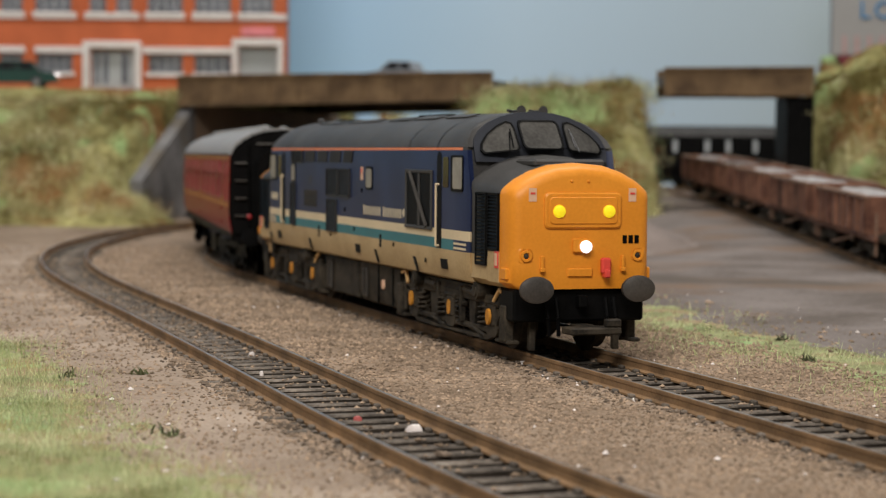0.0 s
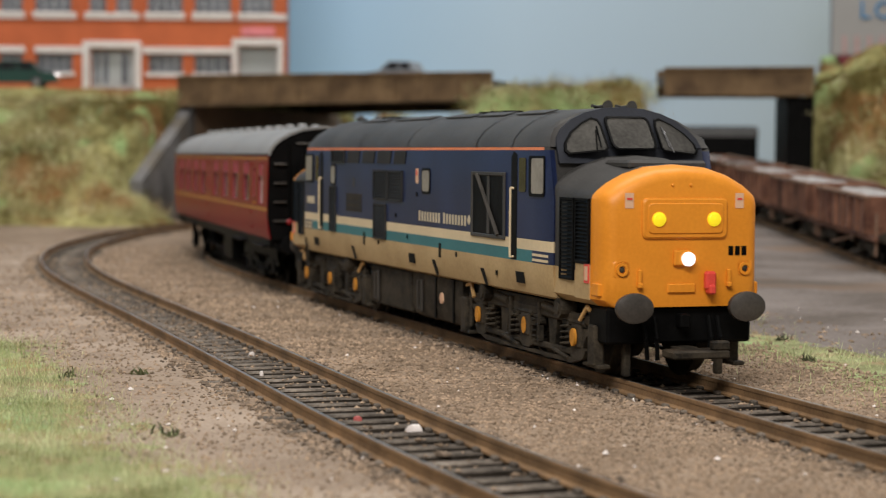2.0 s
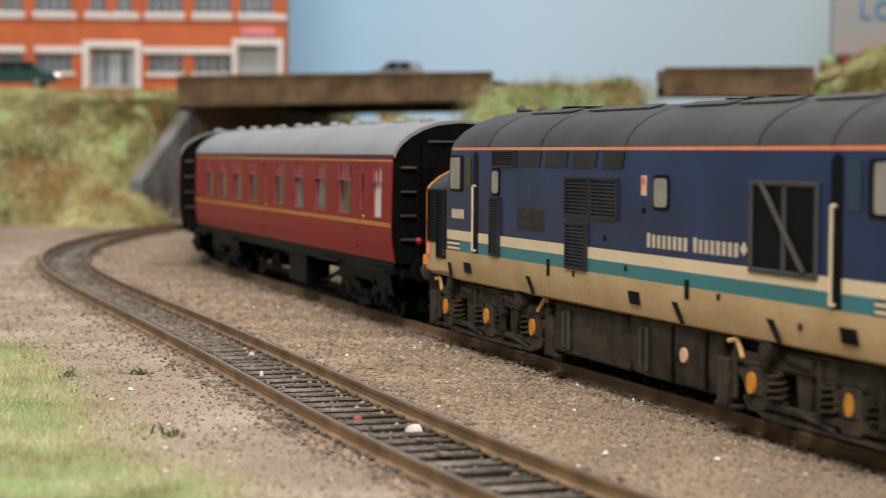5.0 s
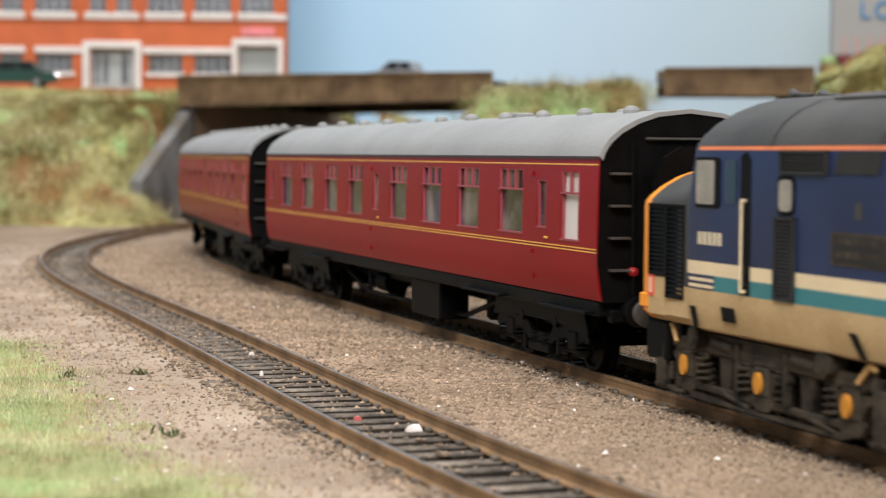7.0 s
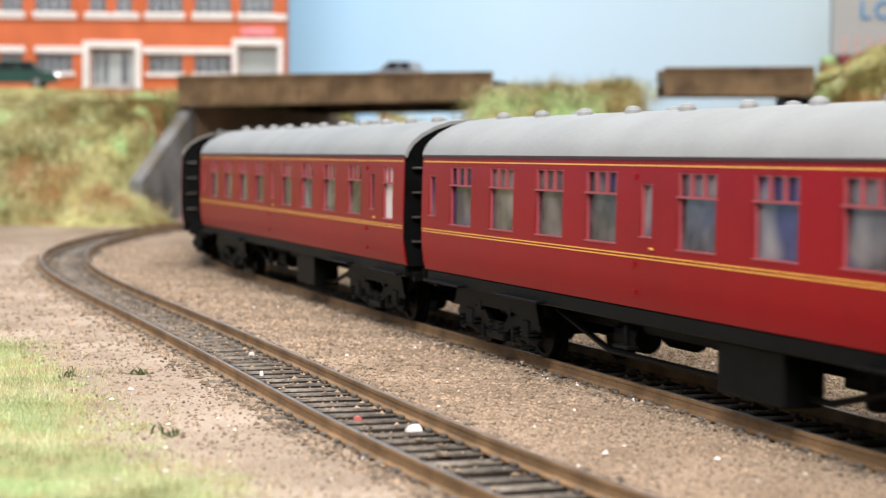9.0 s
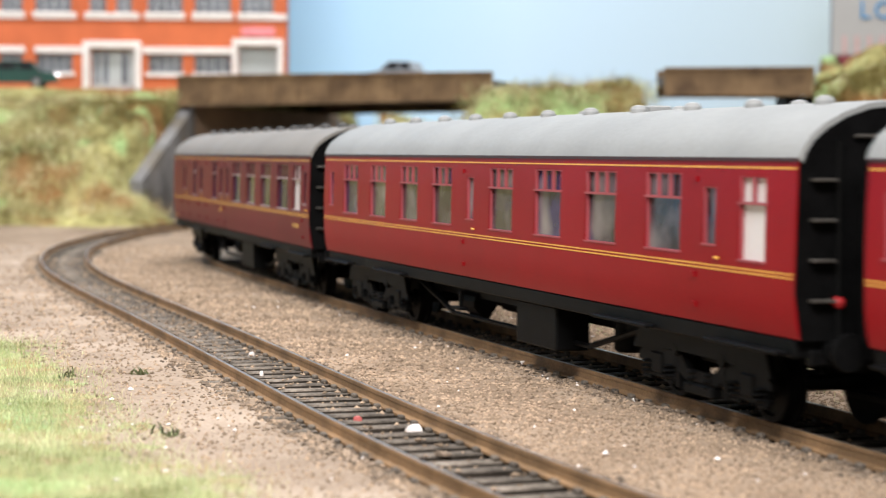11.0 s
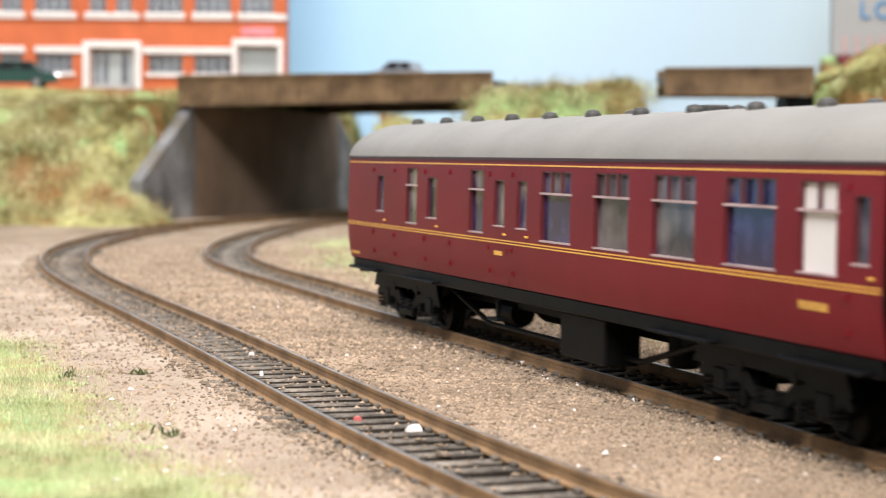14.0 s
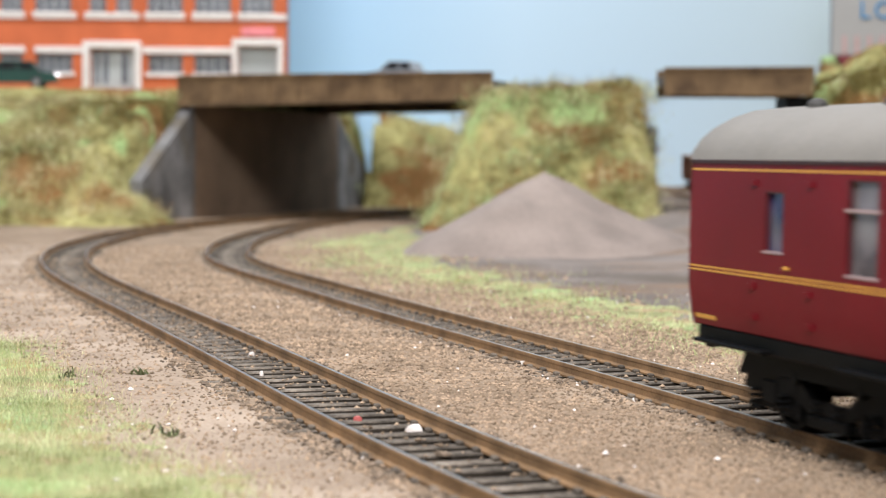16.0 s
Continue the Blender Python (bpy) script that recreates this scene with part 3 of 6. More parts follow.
def plate_bridge(name, label, a, b, back, za, zb, posts):
    """A deck on plate girders from a to b; za, zb: the girder's foot and top at each end."""
    ob = thing(name, None, None, label, "bridge")
    a, b, back = Vector((*a, 0)), Vector((*b, 0)), Vector((*back, 0))
    d = (b - a).normalized()

    def girder(p, q, side):
        sh = Shape()
        nrm = Vector((d.y, -d.x, 0)) * side

        def slab(s0, s1, f0, f1, out0, out1):
            ring = []
            for s in (s0, s1):
                e = p + (q - p) * s
                lo, hi = za[0] + (zb[0] - za[0]) * s, za[1] + (zb[1] - za[1]) * s
                ring.append([(*(e + nrm * o).xy, lo + (hi - lo) * f) for o, f in ((out0, f0), (out1, f0), (out1, f1), (out0, f1))])
            sh.loft(ring)
        slab(0, 1, 0, 1, -1.2, 1.2)
        slab(0, 1, 0.0, 0.09, 1.2, 3.0)
        slab(0, 1, 0.91, 1.0, 1.2, 3.0)
        for i in range(posts + 1):
            s = i / posts
            slab(max(0, s - 0.005), min(1, s + 0.005), 0.09, 0.91, 1.2, 2.5)
        return sh
    part("girder", girder(a, b, 1), M_GIRDER, ob, "rust-brown riveted plate girder")
    part("girder", girder(a + back, b + back, -1), M_GIRDER, ob, "rust-brown riveted plate girder")
    deck = []
    for s, (z0, z1) in ((0, za), (1, zb)):
        e = a + (b - a) * s
        deck.append([(*(e + back * f).xy, z0 + (z1 - z0) * h) for f, h in ((0, 0.35), (0, 0.7), (1, 0.7), (1, 0.35))])
    part("deck", Shape().loft(deck), M_ROAD, ob)
    return ob


plate_bridge("road_bridge", "brown plate-girder road bridge over the curved tracks", (-178, 1286), (30, 1198), (76, 232), (72.5, 93.6), (76, 93.8), 10)
plate_bridge("yard_bridge", "short brown plate-girder bridge over the siding", (129.5, 1130), (218, 1131), (1, 44), (77.5, 94), (78, 95.2), 4)


def pier():
    sh = Shape().loft([[(203, y, -9), (203, y, 77.4), (218.5, y, 77.4), (218.5, y, -9)] for y in (1133, 1172)])
    thing("abutment", sh, M_BLACK, "dark abutment wall carrying the plate bridge", "wall", kind="structure")


pier()
PX = 0.453


def factory():
    """The brick front; lengths from the right-hand corner and the pavement."""
    ob = thing("factory_building", None, None, "two-storey orange brick factory with white stone bands", "building")
    y0 = 1530.0
    X = lambda p: (p - 784) * PX
    Z = lambda q: 41.4 + (272 - q) * PX
    holes = [(-230, -160, -45, 25), (-130, -60, -45, 25), (0, 40, -45, 25), (62, 126, -45, 25), (158, 187, -45, 25), (205, 233, -45, 25), (260, 322, -45, 25), (343, 407, -45, 25), (424, 482, -45, 25),
             (-230, -160, 99, 131), (-130, -60, 99, 131), (0, 40, 99, 131), (64, 128, 99, 131), (262, 322, 99, 131), (343, 408, 99, 131), (160, 238, 90, 160), (421, 490, 84, 160)]
    xs = sorted({-420, 505} | {h[0] for h in holes} | {h[1] for h in holes})
    zs = sorted({-190, 166} | {h[2] for h in holes} | {h[3] for h in holes})
    wall = Shape()
    for xa, xb in zip(xs, xs[1:]):
        for za, zb in zip(zs, zs[1:]):
            if not any(h[0] <= xa and xb <= h[1] and h[2] <= za and zb <= h[3] for h in holes):
                wall.box(X(xa), X(xb), y0, y0 + 9, Z(zb), Z(za))
    wall.box(X(498), X(505), y0 + 9.1, y0 + 22, Z(166), Z(-190))
    part("wall", wall, M_BRICK, ob)
    for xa, xb in ((45, 62), (136, 147.5), (246.5, 256), (326, 340), (410.5, 420)):
        part("pilaster", Shape().box(X(xa), X(xb), y0 - 2.2, y0 - 0.05, Z(40), Z(-190), 0, 0.3), M_BRICK, ob)
    for i, (xa, xb, za, zb) in enumerate(holes[:15]):
        w = part("window", Shape().box(X(xa), X(xb), y0 + 5, y0 + 6, Z(zb), Z(za)), M_PANE, ob, "grey multi-pane factory window")
        fr = Shape()
        n = max(2, round((xb - xa) / 15))
        for k in range(n + 1):
            x = X(xa) + (X(xb) - X(xa)) * k / n
            fr.box(x - 0.45, x + 0.45, y0 + 3.8, y0 + 4.9, Z(zb), Z(za))
        rows = 3 if za > 0 else 5
        for k in range(rows + 1):
            z = Z(zb) + (Z(za) - Z(zb)) * k / rows
            fr.box(X(xa), X(xb), y0 + 3.7, y0 + 4.8, z - 0.4, z + 0.4)
        part("frame", fr, M_SHUTTER, w)
        part("sill", Shape().box(X(xa) - 2, X(xb) + 2, y0 - 2.6, y0 + 3.6, Z(zb) - 3.4, Z(zb), 0, 0.4), M_WHITE, w)
    for xa, xb, za, zb in ((-420, 136, 27, 38), (150, 506, 27, 38), (-420, 45, 86, 98), (62, 147, 86, 98), (252, 410, 86, 98), (-420, 506, -64, -52)):
        part("stone_band", Shape().box(X(xa), X(xb), y0 - 2.0, y0 - 0.04, Z(zb), Z(za), 0, 0.4), M_WHITE, ob)
    door = part("door", Shape().box(X(160), X(238), y0 + 5, y0 + 6, Z(160), Z(90)), M_SHUTTER, ob, "pale grey glazed double door")
    for xa, xb in ((166, 174), (180, 190), (213, 224)):
        part("pane", Shape().box(X(xa), X(xb), y0 + 4.2, y0 + 4.9, Z(150), Z(97), 0, 0.2), M_PANE, door)
    part("surround", Shape().box(X(147), X(159), y0 - 4, y0 - 0.1, Z(166), Z(76), 0, 0.5).box(X(239), X(250), y0 - 4, y0 - 0.1, Z(166), Z(76), 0, 0.5).box(X(159.2), X(238.8), y0 - 4, y0 - 0.1, Z(89), Z(76), 0, 0.5), M_WHITE, door)
    gate = part("shutter", Shape(), M_SHUTTER, ob, "pale grey roller shutter")
    sh = Shape().box(X(421), X(490), y0 + 5, y0 + 6, Z(160), Z(84))
    gate.data = sh.mesh("shutter", M_SHUTTER)
    for k in range(12):
        z = Z(160) + (Z(84) - Z(160)) * (k + 0.5) / 12
        part("slat", Shape().box(X(421), X(490), y0 + 4.3, y0 + 4.9, z - 1.1, z + 1.1, 0, 0.4), M_SHUTTER, gate)
    part("surround", Shape().box(X(410), X(420.5), y0 - 4, y0 - 0.1, Z(166), Z(70), 0, 0.5).box(X(490.5), X(500), y0 - 4, y0 - 0.1, Z(166), Z(70), 0, 0.5).box(X(420.7), X(490.3), y0 - 4, y0 - 0.1, Z(83), Z(70), 0, 0.5), M_WHITE, gate)
    part("sign", Shape().box(X(426), X(485), y0 - 3.5, y0 - 2.3, Z(66), Z(50), 0, 0.4), M_PINK, ob, "pale red name board")
    return ob


factory()


def shed():
    ob = thing("warehouse", None, None, "pale grey clad warehouse with blue lettering and red plinth", "building")
    x0, y0 = 293.0, 1450.0
    part("wall", Shape().box(x0, x0 + 260, y0, y0 + 9, 119, 260, 0, 0.6), M_SHED, ob)
    for k in range(26):
        part("rib", Shape().box(x0 + 8 + k * 9.4, x0 + 11 + k * 9.4, y0 - 0.8, y0 - 0.05, 120, 134, 0, 0.3), M_RIB, ob, "dull pink rib at the wall's foot")
    part("plinth", Shape().loft([[(x0 + 4, y, 118.8), (x0 + 14, y, 104), (x0 + 256, y, 80), (x0 + 256, y, 118.8)] for y in (y0 - 1, y0 + 8)]), M_SHEDRED, ob, "dark red plinth")
    for ch, dx in (("L", 20), ("O", 31)):
        cu = bpy.data.curves.new("letter", "FONT")
        cu.body, cu.size, cu.extrude = ch, 19 * K, 0.4 * K
        tmp = bpy.data.objects.new("letter", cu)
        me = bpy.data.meshes.new_from_object(tmp)
        bpy.data.objects.remove(tmp)
        me.materials.clear()
        me.materials.append(M_LETTER)
        part("letter", me, None, ob, "blue capital letter", m=mm(x0 + dx, y0 - 0.6, 147, 90, 0, 0))
    return ob


shed()
# ---- the locomotive: x forward, y to its left, z from the rail ----
def end_x(z):
    """How far the cab's front reaches at the height z."""
    return 97.6 if z < 35 else (97.6 - (z - 35) * 0.34 if z < 43 else 94.9 - (z - 43) * 0.85)


def cab_x(y, z):
    """The cab's front, bowed back towards its sides."""
    return end_x(z) + 0.6 - 2.6 * (y / 17.0) ** 2


def mirror(half):
    return [(-y, z) for y, z in half] + [(y, z) for y, z in reversed(half)]


def wheelset_mesh(r, material):
    sh = Shape().rod((0, -10.5, 0), (0, 10.5, 0), 1.3, 0, 10)
    for s in (-1, 1):
        sh.turned((0, s * 7.4, 0), (0, s, 0), [(-0.6, r + 0.75), (0.1, r + 0.7), (0.35, r), (2.3, r - 0.1), (2.3, r - 1.0), (1.7, r - 1.3), (1.7, 2.2), (2.4, 1.9), (2.6, 1.0)], 0, 24)
        for k in range(2):
            a = math.pi * k
            sh.rod((math.cos(a) * r * 0.55, s * 9.05, math.sin(a) * r * 0.55), (math.cos(a) * r * 0.55, s * 9.25, math.sin(a) * r * 0.55), 0.9, 0, 8)
    return sh.mesh("wheelset", material)


def coil(sh, x, y, z0, z1, r, turns, m=0):
    n = turns * 8
    pts = [(x + r * math.cos(2 * math.pi * i / 8), y + r * math.sin(2 * math.pi * i / 8), z0 + (z1 - z0) * i / n) for i in range(n + 1)]
    for p, q in zip(pts, pts[1:]):
        sh.rod(p, q, 0.28, m, 5)


LOCO_WHEEL, COACH_WHEEL = wheelset_mesh(7.3, M_DIRTY), wheelset_mesh(6.1, M_BLACK)
spinning = []


def loco_bogie(parent, x, flip):
    sh = Shape().box(-33, 33, -11.5, 11.5, 8.5, 11, 0, 0.5)
    for s in (-1, 1):
        y = s * 13.2
        lo, hi = min(y, y + s * 1.2), max(y, y + s * 1.2)
        sh.box(-35, 35, lo, hi, 9.6, 11.6, 0, 0.35)
        sh.plate([(-24, 11.5), (-20, 13.0), (20, 13.0), (24, 11.5)], 1, lo + 0.2, 0.8)
        sh.box(-30, 30, lo + 0.2, hi - 0.2, 3.3, 4.6, 0, 0.3)
        for cx in (-27, 0, 27):
            sh.plate([(cx - 3.0, 3.4), (cx - 2.4, 9), (cx + 2.4, 9), (cx + 3.0, 3.4), (cx + 1.8, 2.8), (cx - 1.8, 2.8)], 1, lo, 1.2)
            for e in (-1, 1):
                sh.plate([(cx + e * 2.4, 8.9), (cx + e * 7.5, 8.9), (cx + e * 4.2, 7.4), (cx + e * 3.0, 5.4)], 1, lo + 0.1, 1.0)
            sh.box(cx - 2.3, cx + 2.3, lo - 0.4, hi + 0.4, 5.0, 9.6, 0, 0.4)
            sh.rod((cx - 3.8, y + s * 0.6, 9.9), (cx + 3.8, y + s * 0.6, 9.9), 0.8, 0, 8)
        for cx in (-21.2, 21.2, -6.0, 6.0):
            coil(sh, cx, y + s * 0.6, 4.6, 9.0, 1.45, 4)
            sh.box(cx - 1.8, cx + 1.8, lo, hi + 0.3, 9.0, 9.8, 0, 0.2)
        for cx in (-13.5, 13.5):
            sh.box(cx - 2.2, cx + 2.2, *sorted((s * 9.9, s * 11.6)), 4.2, 9.0, 0, 0.3)
            sh.rod((cx - 3.5, y + s * 1.0, 11.9), (cx + 3.5, y + s * 1.0, 11.3), 0.9, 0, 10)
            sh.rod((cx, y + s * 0.9, 3.9), (cx + 9, y + s * 0.9, 2.6), 0.45, 0, 6)
        for cx in (-13.5, 13.5):
            sh.plate([(cx - 3.4, 12.6), (cx + 3.4, 12.6), (cx + 2.2, 9.4), (cx + 1.4, 4.2), (cx - 1.4, 4.2), (cx - 2.2, 9.4)], 1, lo + 0.5, 1.3)
        for cx in (-21.5, 21.5):
            sh.rod((cx, s * 12.8, 12.2), (cx, s * 16.2, 12.2), 1.9, 0, 14)
            sh.rod((cx, s * 16.2, 12.2), (cx, s * 16.5, 12.2), 1.2, 0, 12)
        sh.plate([(-31, 4.8), (-25, 3.0), (-12, 2.5), (12, 2.5), (25, 3.0), (31, 4.8), (30, 3.4), (24, 1.9), (-24, 1.9), (-30, 3.4)], 1, lo + 0.1, 1.1)
        for cx in (-8, 8):
            sh.rod((cx, s * 13.4, 8.6), (cx, s * 14.8, 8.6), 1.0, 0, 10)
            sh.box(cx - 0.5, cx + 0.5, *sorted((s * 13.6, s * 15.0)), 4.4, 12.4, 0, 0.2)
        for cx in (-33.5, 33.5):
            sh.rod((cx, s * 14.2, 12.4), (cx, s * 14.2, 4.0), 0.5, 0, 6)
        for cx in (-36, 36):
            sh.box(cx - 1.6, cx + 1.6, lo - 1, hi, 2.6, 10.2, 0, 0.3)
            sh.box(cx - 3.0, cx + 3.0, lo - 0.6, hi + 0.6, 2.2, 3.0, 0, 0.2)
    bogie = part("bogie", sh, M_DIRTY, parent, "weathered grey-brown three-axle bogie", m=mm(x, 0, 0))
    for s in (-1, 1):
        for cx in (-27, 0, 27):
            deep = 0.45 if cx == 0 and flip > 0 else 0.0
            el = [(cx + 1.15 * math.cos(a * math.pi / 8), 7.1 + 1.7 * math.sin(a * math.pi / 8)) for a in range(16)]
            part("axle_box_cover", Shape().plate(el, 1, (14.85 - deep) if s > 0 else -15.4 + deep, 0.55), M_COVER, bogie, "oval yellow axle box cover")
        for cx, e in ((-32.5, 1), (32.5, -1)):
            part("brake_pipe", Shape().rod((cx, s * 14.6, 13.3), (cx - e * 2.0, s * 15.0, 12.9), 0.42, 0, 7).rod((cx, s * 14.6, 13.3), (cx + e * 2.6, s * 15.0, 10.6), 0.42, 0, 7), M_PIPE, bogie, "bent cream pipe")
    for cx in (-27, 0, 27):
        spinning.append((part("wheelset", LOCO_WHEEL, None, bogie, "dark steel wheelset", m=mm(cx, 0, 7.3)), (cx, 0, 7.3), 7.3))
    return bogie


def louvres(x0, x1, z0, z1, y, gap, horizontal=True):
    """A framed panel of slats on the side at y."""
    s = 1 if y > 0 else -1
    sh = Shape().box(x0, x1, min(y, y + s * 0.15), max(y, y + s * 0.15), z0, z1)
    n = int((z1 - z0) / gap)
    for k in range(n):
        z = z0 + (k + 0.5) * (z1 - z0) / n
        sh.add([(x0 + 0.3, y + s * 0.15, z + gap * 0.36), (x1 - 0.3, y + s * 0.15, z + gap * 0.36), (x1 - 0.3, y + s * 0.5, z - gap * 0.2), (x0 + 0.3, y + s * 0.5, z - gap * 0.2),
                (x0 + 0.3, y + s * 0.15, z - gap * 0.36), (x1 - 0.3, y + s * 0.15, z - gap * 0.36)], [(0, 1, 2, 3), (3, 2, 5, 4), (0, 3, 4), (1, 5, 2)])
    for xa, xb, za, zb in ((x0 - 0.25, x0 + 0.3, z0, z1), (x1 - 0.3, x1 + 0.25, z0, z1), (x0 - 0.25, x1 + 0.25, z0 - 0.2, z0 + 0.25), (x0 - 0.25, x1 + 0.25, z1 - 0.25, z1 + 0.2)):
        sh.box(xa, xb, min(y, y + s * 0.5), max(y, y + s * 0.5), za, zb)
    return sh


def side_plate(outline, s, out, thick):
    return Shape().plate(outline, 1, out if s > 0 else -out - thick, thick)


def locomotive():
    ob = thing("locomotive", None, None, "dark blue diesel locomotive with yellow nose and grey roof", "locomotive")
    side = [(14.3, 13.4), (16.5, 14.2), (17.2, 16.4), (17.4, 19.0), (17.4, 20.4), (17.4, 22.8), (17.4, 24.9), (17.4, 33.0), (17.4, 42.5), (17.3, 43.1)]
    ring = mirror(side)

    def paint(c):
        x, z = abs(c[0]), c[2]
        if abs(c[1]) < 14:
            return 4
        if z < 20.4:
            return 0
        if z < 22.8:
            return 3 if x > 86 else 1
        if z < 24.9:
            return 2
        return 3 if z < 42.5 else (5 if x < 91 else 4)
    cuts = [-86, -60, -20, 20, 60, 86]
    def corner(e, pts):
        """The cab's end: full width, then drawn in round the corners of the front."""
        return [[(e * (end_x(z) - 3.2), y, z) for y, z in pts], [(e * (end_x(z) - 1.3), y * 0.975, z) for y, z in pts], [(e * cab_x(y, z), y * 0.90, z) for y, z in pts]]

    rings = corner(-1, ring)[::-1] + [[(x, y, z) for y, z in ring] for x in cuts] + corner(1, ring)
    part("body", Shape().loft(rings, pick=paint), [M_BEIGE, M_TEAL, M_CREAM, M_BLUE, M_ROOFBLK, M_ORANGE], ob, "blue body with cream and teal bands over beige", smooth=40)
    arch = [(17.35, 43.15), (16.7, 44.9), (15.2, 46.7), (12.6, 48.5), (9.2, 49.9), (5.0, 50.8), (0.01, 51.15)]
    top = [(-y, z) for y, z in arch] + [(y, z) for y, z in reversed(arch)]
    rr = corner(-1, top)[::-1] + [[(x, y, z) for y, z in top] for x in (-70, -40, 0, 40, 70)] + corner(1, top)
    roof = part("roof", Shape().loft(rr, closed=True, caps=True), M_ROOFBLK, ob, "weathered dark grey roof", smooth=35)
    for x in (-68, -38, 3, 52, 74):
        seam = [[(x + dx, y * 1.012, 43 + (z - 43) * 1.03) for y, z in top] for dx in (-0.35, 0.35)]
        part("roof_seam", Shape().loft(seam, caps=False, closed=False), M_ROOFBLK, roof)
    for s in (-1, 1):
        for x0, x1 in ((-33, -4), (8, 26), (30, 48), (55, 72), (-64, -42)):
            rg = [[(x, s * 9.4, 50.0), (x, s * 6.4, 50.75), (x, s * 6.4, 51.0), (x, s * 9.4, 50.25)] for x in (x0, x1)]
            part("roof_panel", Shape().loft(rg), M_ROOFBLK, roof)
    for x in (12, 20, 28):
        part("exhaust_port", Shape().turned((x, 0, 50.9), (0, 0, 1), [(0, 2.6), (0.7, 2.4), (0.7, 1.6), (0.2, 1.5)], 0, 18), M_BLACK, roof)
    part("roof_fan", Shape().turned((-52, 0, 50.9), (0, 0, 1), [(0, 7), (0.5, 6.8), (0.5, 6.2), (0.25, 6.0), (0.3, 0.5)], 0, 28), M_BLACK, roof)
    for e in (1, -1):
        for y in (-2.6, 2.6):
            h = part("horn", Shape().rod((e * 82, y, 51.2), (e * 87.2, y, 51.35), 0.3, 0, 8).turned((e * 87.0, y, 51.35), (e, 0, 0), [(0, 0.5), (0.6, 0.7), (1.1, 1.05), (1.3, 1.1)], 0, 14).box(e * 85 - 0.5, e * 85 + 0.5, y - 0.4, y + 0.4, 50.3, 51.1).rod((e * 83, y, 51.2), (e * 85, y - 2.0, 51.4), 0.35, 0, 6), M_ROOFBLK, roof, "dark roof horn")
        # cab front above the bonnet
        outline = [(-16.9, 40.0), (-17.1, 43.0)] + [(y * 0.99, z) for y, z in top[1:-1]] + [(17.1, 43.0), (16.9, 40.0)]
        front = [[(e * (cab_x(y, z) + d), y * 0.9, z) for y, z in outline] for d in (-0.5, 0.75)]
        cab = part("cab_front", Shape().loft(front), M_CABBLACK, ob, "black windscreen surround", smooth=35)
        glass = [rounded(-4.9, 4.9, 43.0, 49.0, 1.2)]
        for s in (-1, 1):
            w = [(s * 6.5, 43.2), (s * 7.0, 42.7), (s * 14.6, 42.0), (s * 15.3, 42.6), (s * 15.0, 44.0), (s * 13.2, 46.0), (s * 10.4, 47.8), (s * 8.2, 48.7), (s * 7.0, 48.4), (s * 6.6, 47.4)]
            glass.append(w)
        for g in glass:
            cy, cz = sum(p[0] for p in g) / len(g), sum(p[1] for p in g) / len(g)
            fr = [[(e * (cab_x(y, z) + d), y * 0.9, z) for y, z in [(cy + (p[0] - cy) * k, cz + (p[1] - cz) * k) for p in g]] for d, k in ((0.7, 1.10), (1.1, 1.08), (1.1, 0.99), (0.7, 0.97))]
            ws = part("windscreen", Shape().loft([[(e * (cab_x(y, z) + d), y * 0.9, z) for y, z in g] for d in (0.5, 0.85)]), M_SCREEN, cab, "dark windscreen")
            part("window_rubber", Shape().loft(fr, caps=False), M_BLACK, cab, smooth=40)
        for s in (-1, 1):
            part("wiper", Shape().rod((e * (cab_x(9, 42.2) + 1.3), s * 8.1, 42.2), (e * (cab_x(8, 46.5) + 1.3), s * 7.2, 46.5), 0.14, 0, 5).rod((e * (cab_x(8, 43.2) + 1.4), s * 7.2, 43.2), (e * (cab_x(8, 47.2) + 1.4), s * 6.9, 47.2), 0.16, 0, 5), M_CHROME if s > 0 else M_BLACK, cab, "thin windscreen wiper")
        # nose
        def section(x, w, drop, k=1.0):
            half = [(w * 0.9, 13.9), (w, 15.2), (w, 20.0), (w, 27.0), (w, 33.2), (w * 0.985, 34.2), (w * 0.94, 35.0), (w * 0.82, 36.5), (w * 0.62, 38.2), (w * 0.36, 39.5), (0.01, 40.0)]
            pts = [(-y, z) for y, z in half] + [(y, z) for y, z in reversed(half)]
            return [(e * x, y, 13.9 + (z - 13.9) * (1 - drop / 26.1)) for y, z in pts]
        sec = [section(93.0, 16.7, -1.9), section(96.5, 16.6, -1.6), section(104, 16.3, -0.7), section(112.4, 16.1, 0), section(114.4, 15.9, 0.05), section(116.2, 15.5, 0.35), section(117.4, 14.9, 0.95), section(118.0, 14.2, 1.7), section(118.3, 13.2, 2.7)]
        nose = part("nose", Shape().loft(sec, pick=lambda c: 1 if abs(c[0]) > 112.6 else (2 if c[2] < 18.2 and abs(c[1]) > 12 else 0)), [M_ROOFBLK, M_YELLOW, M_BEIGE], ob, "rounded yellow nose with black bonnet", smooth=42)
        part("bonnet_hatch", Shape().box(min(e * 99.5, e * 111), max(e * 99.5, e * 111), -8.0, 8.0, 39.0, 40.7, 0, 0.5), M_ROOFBLK, nose)
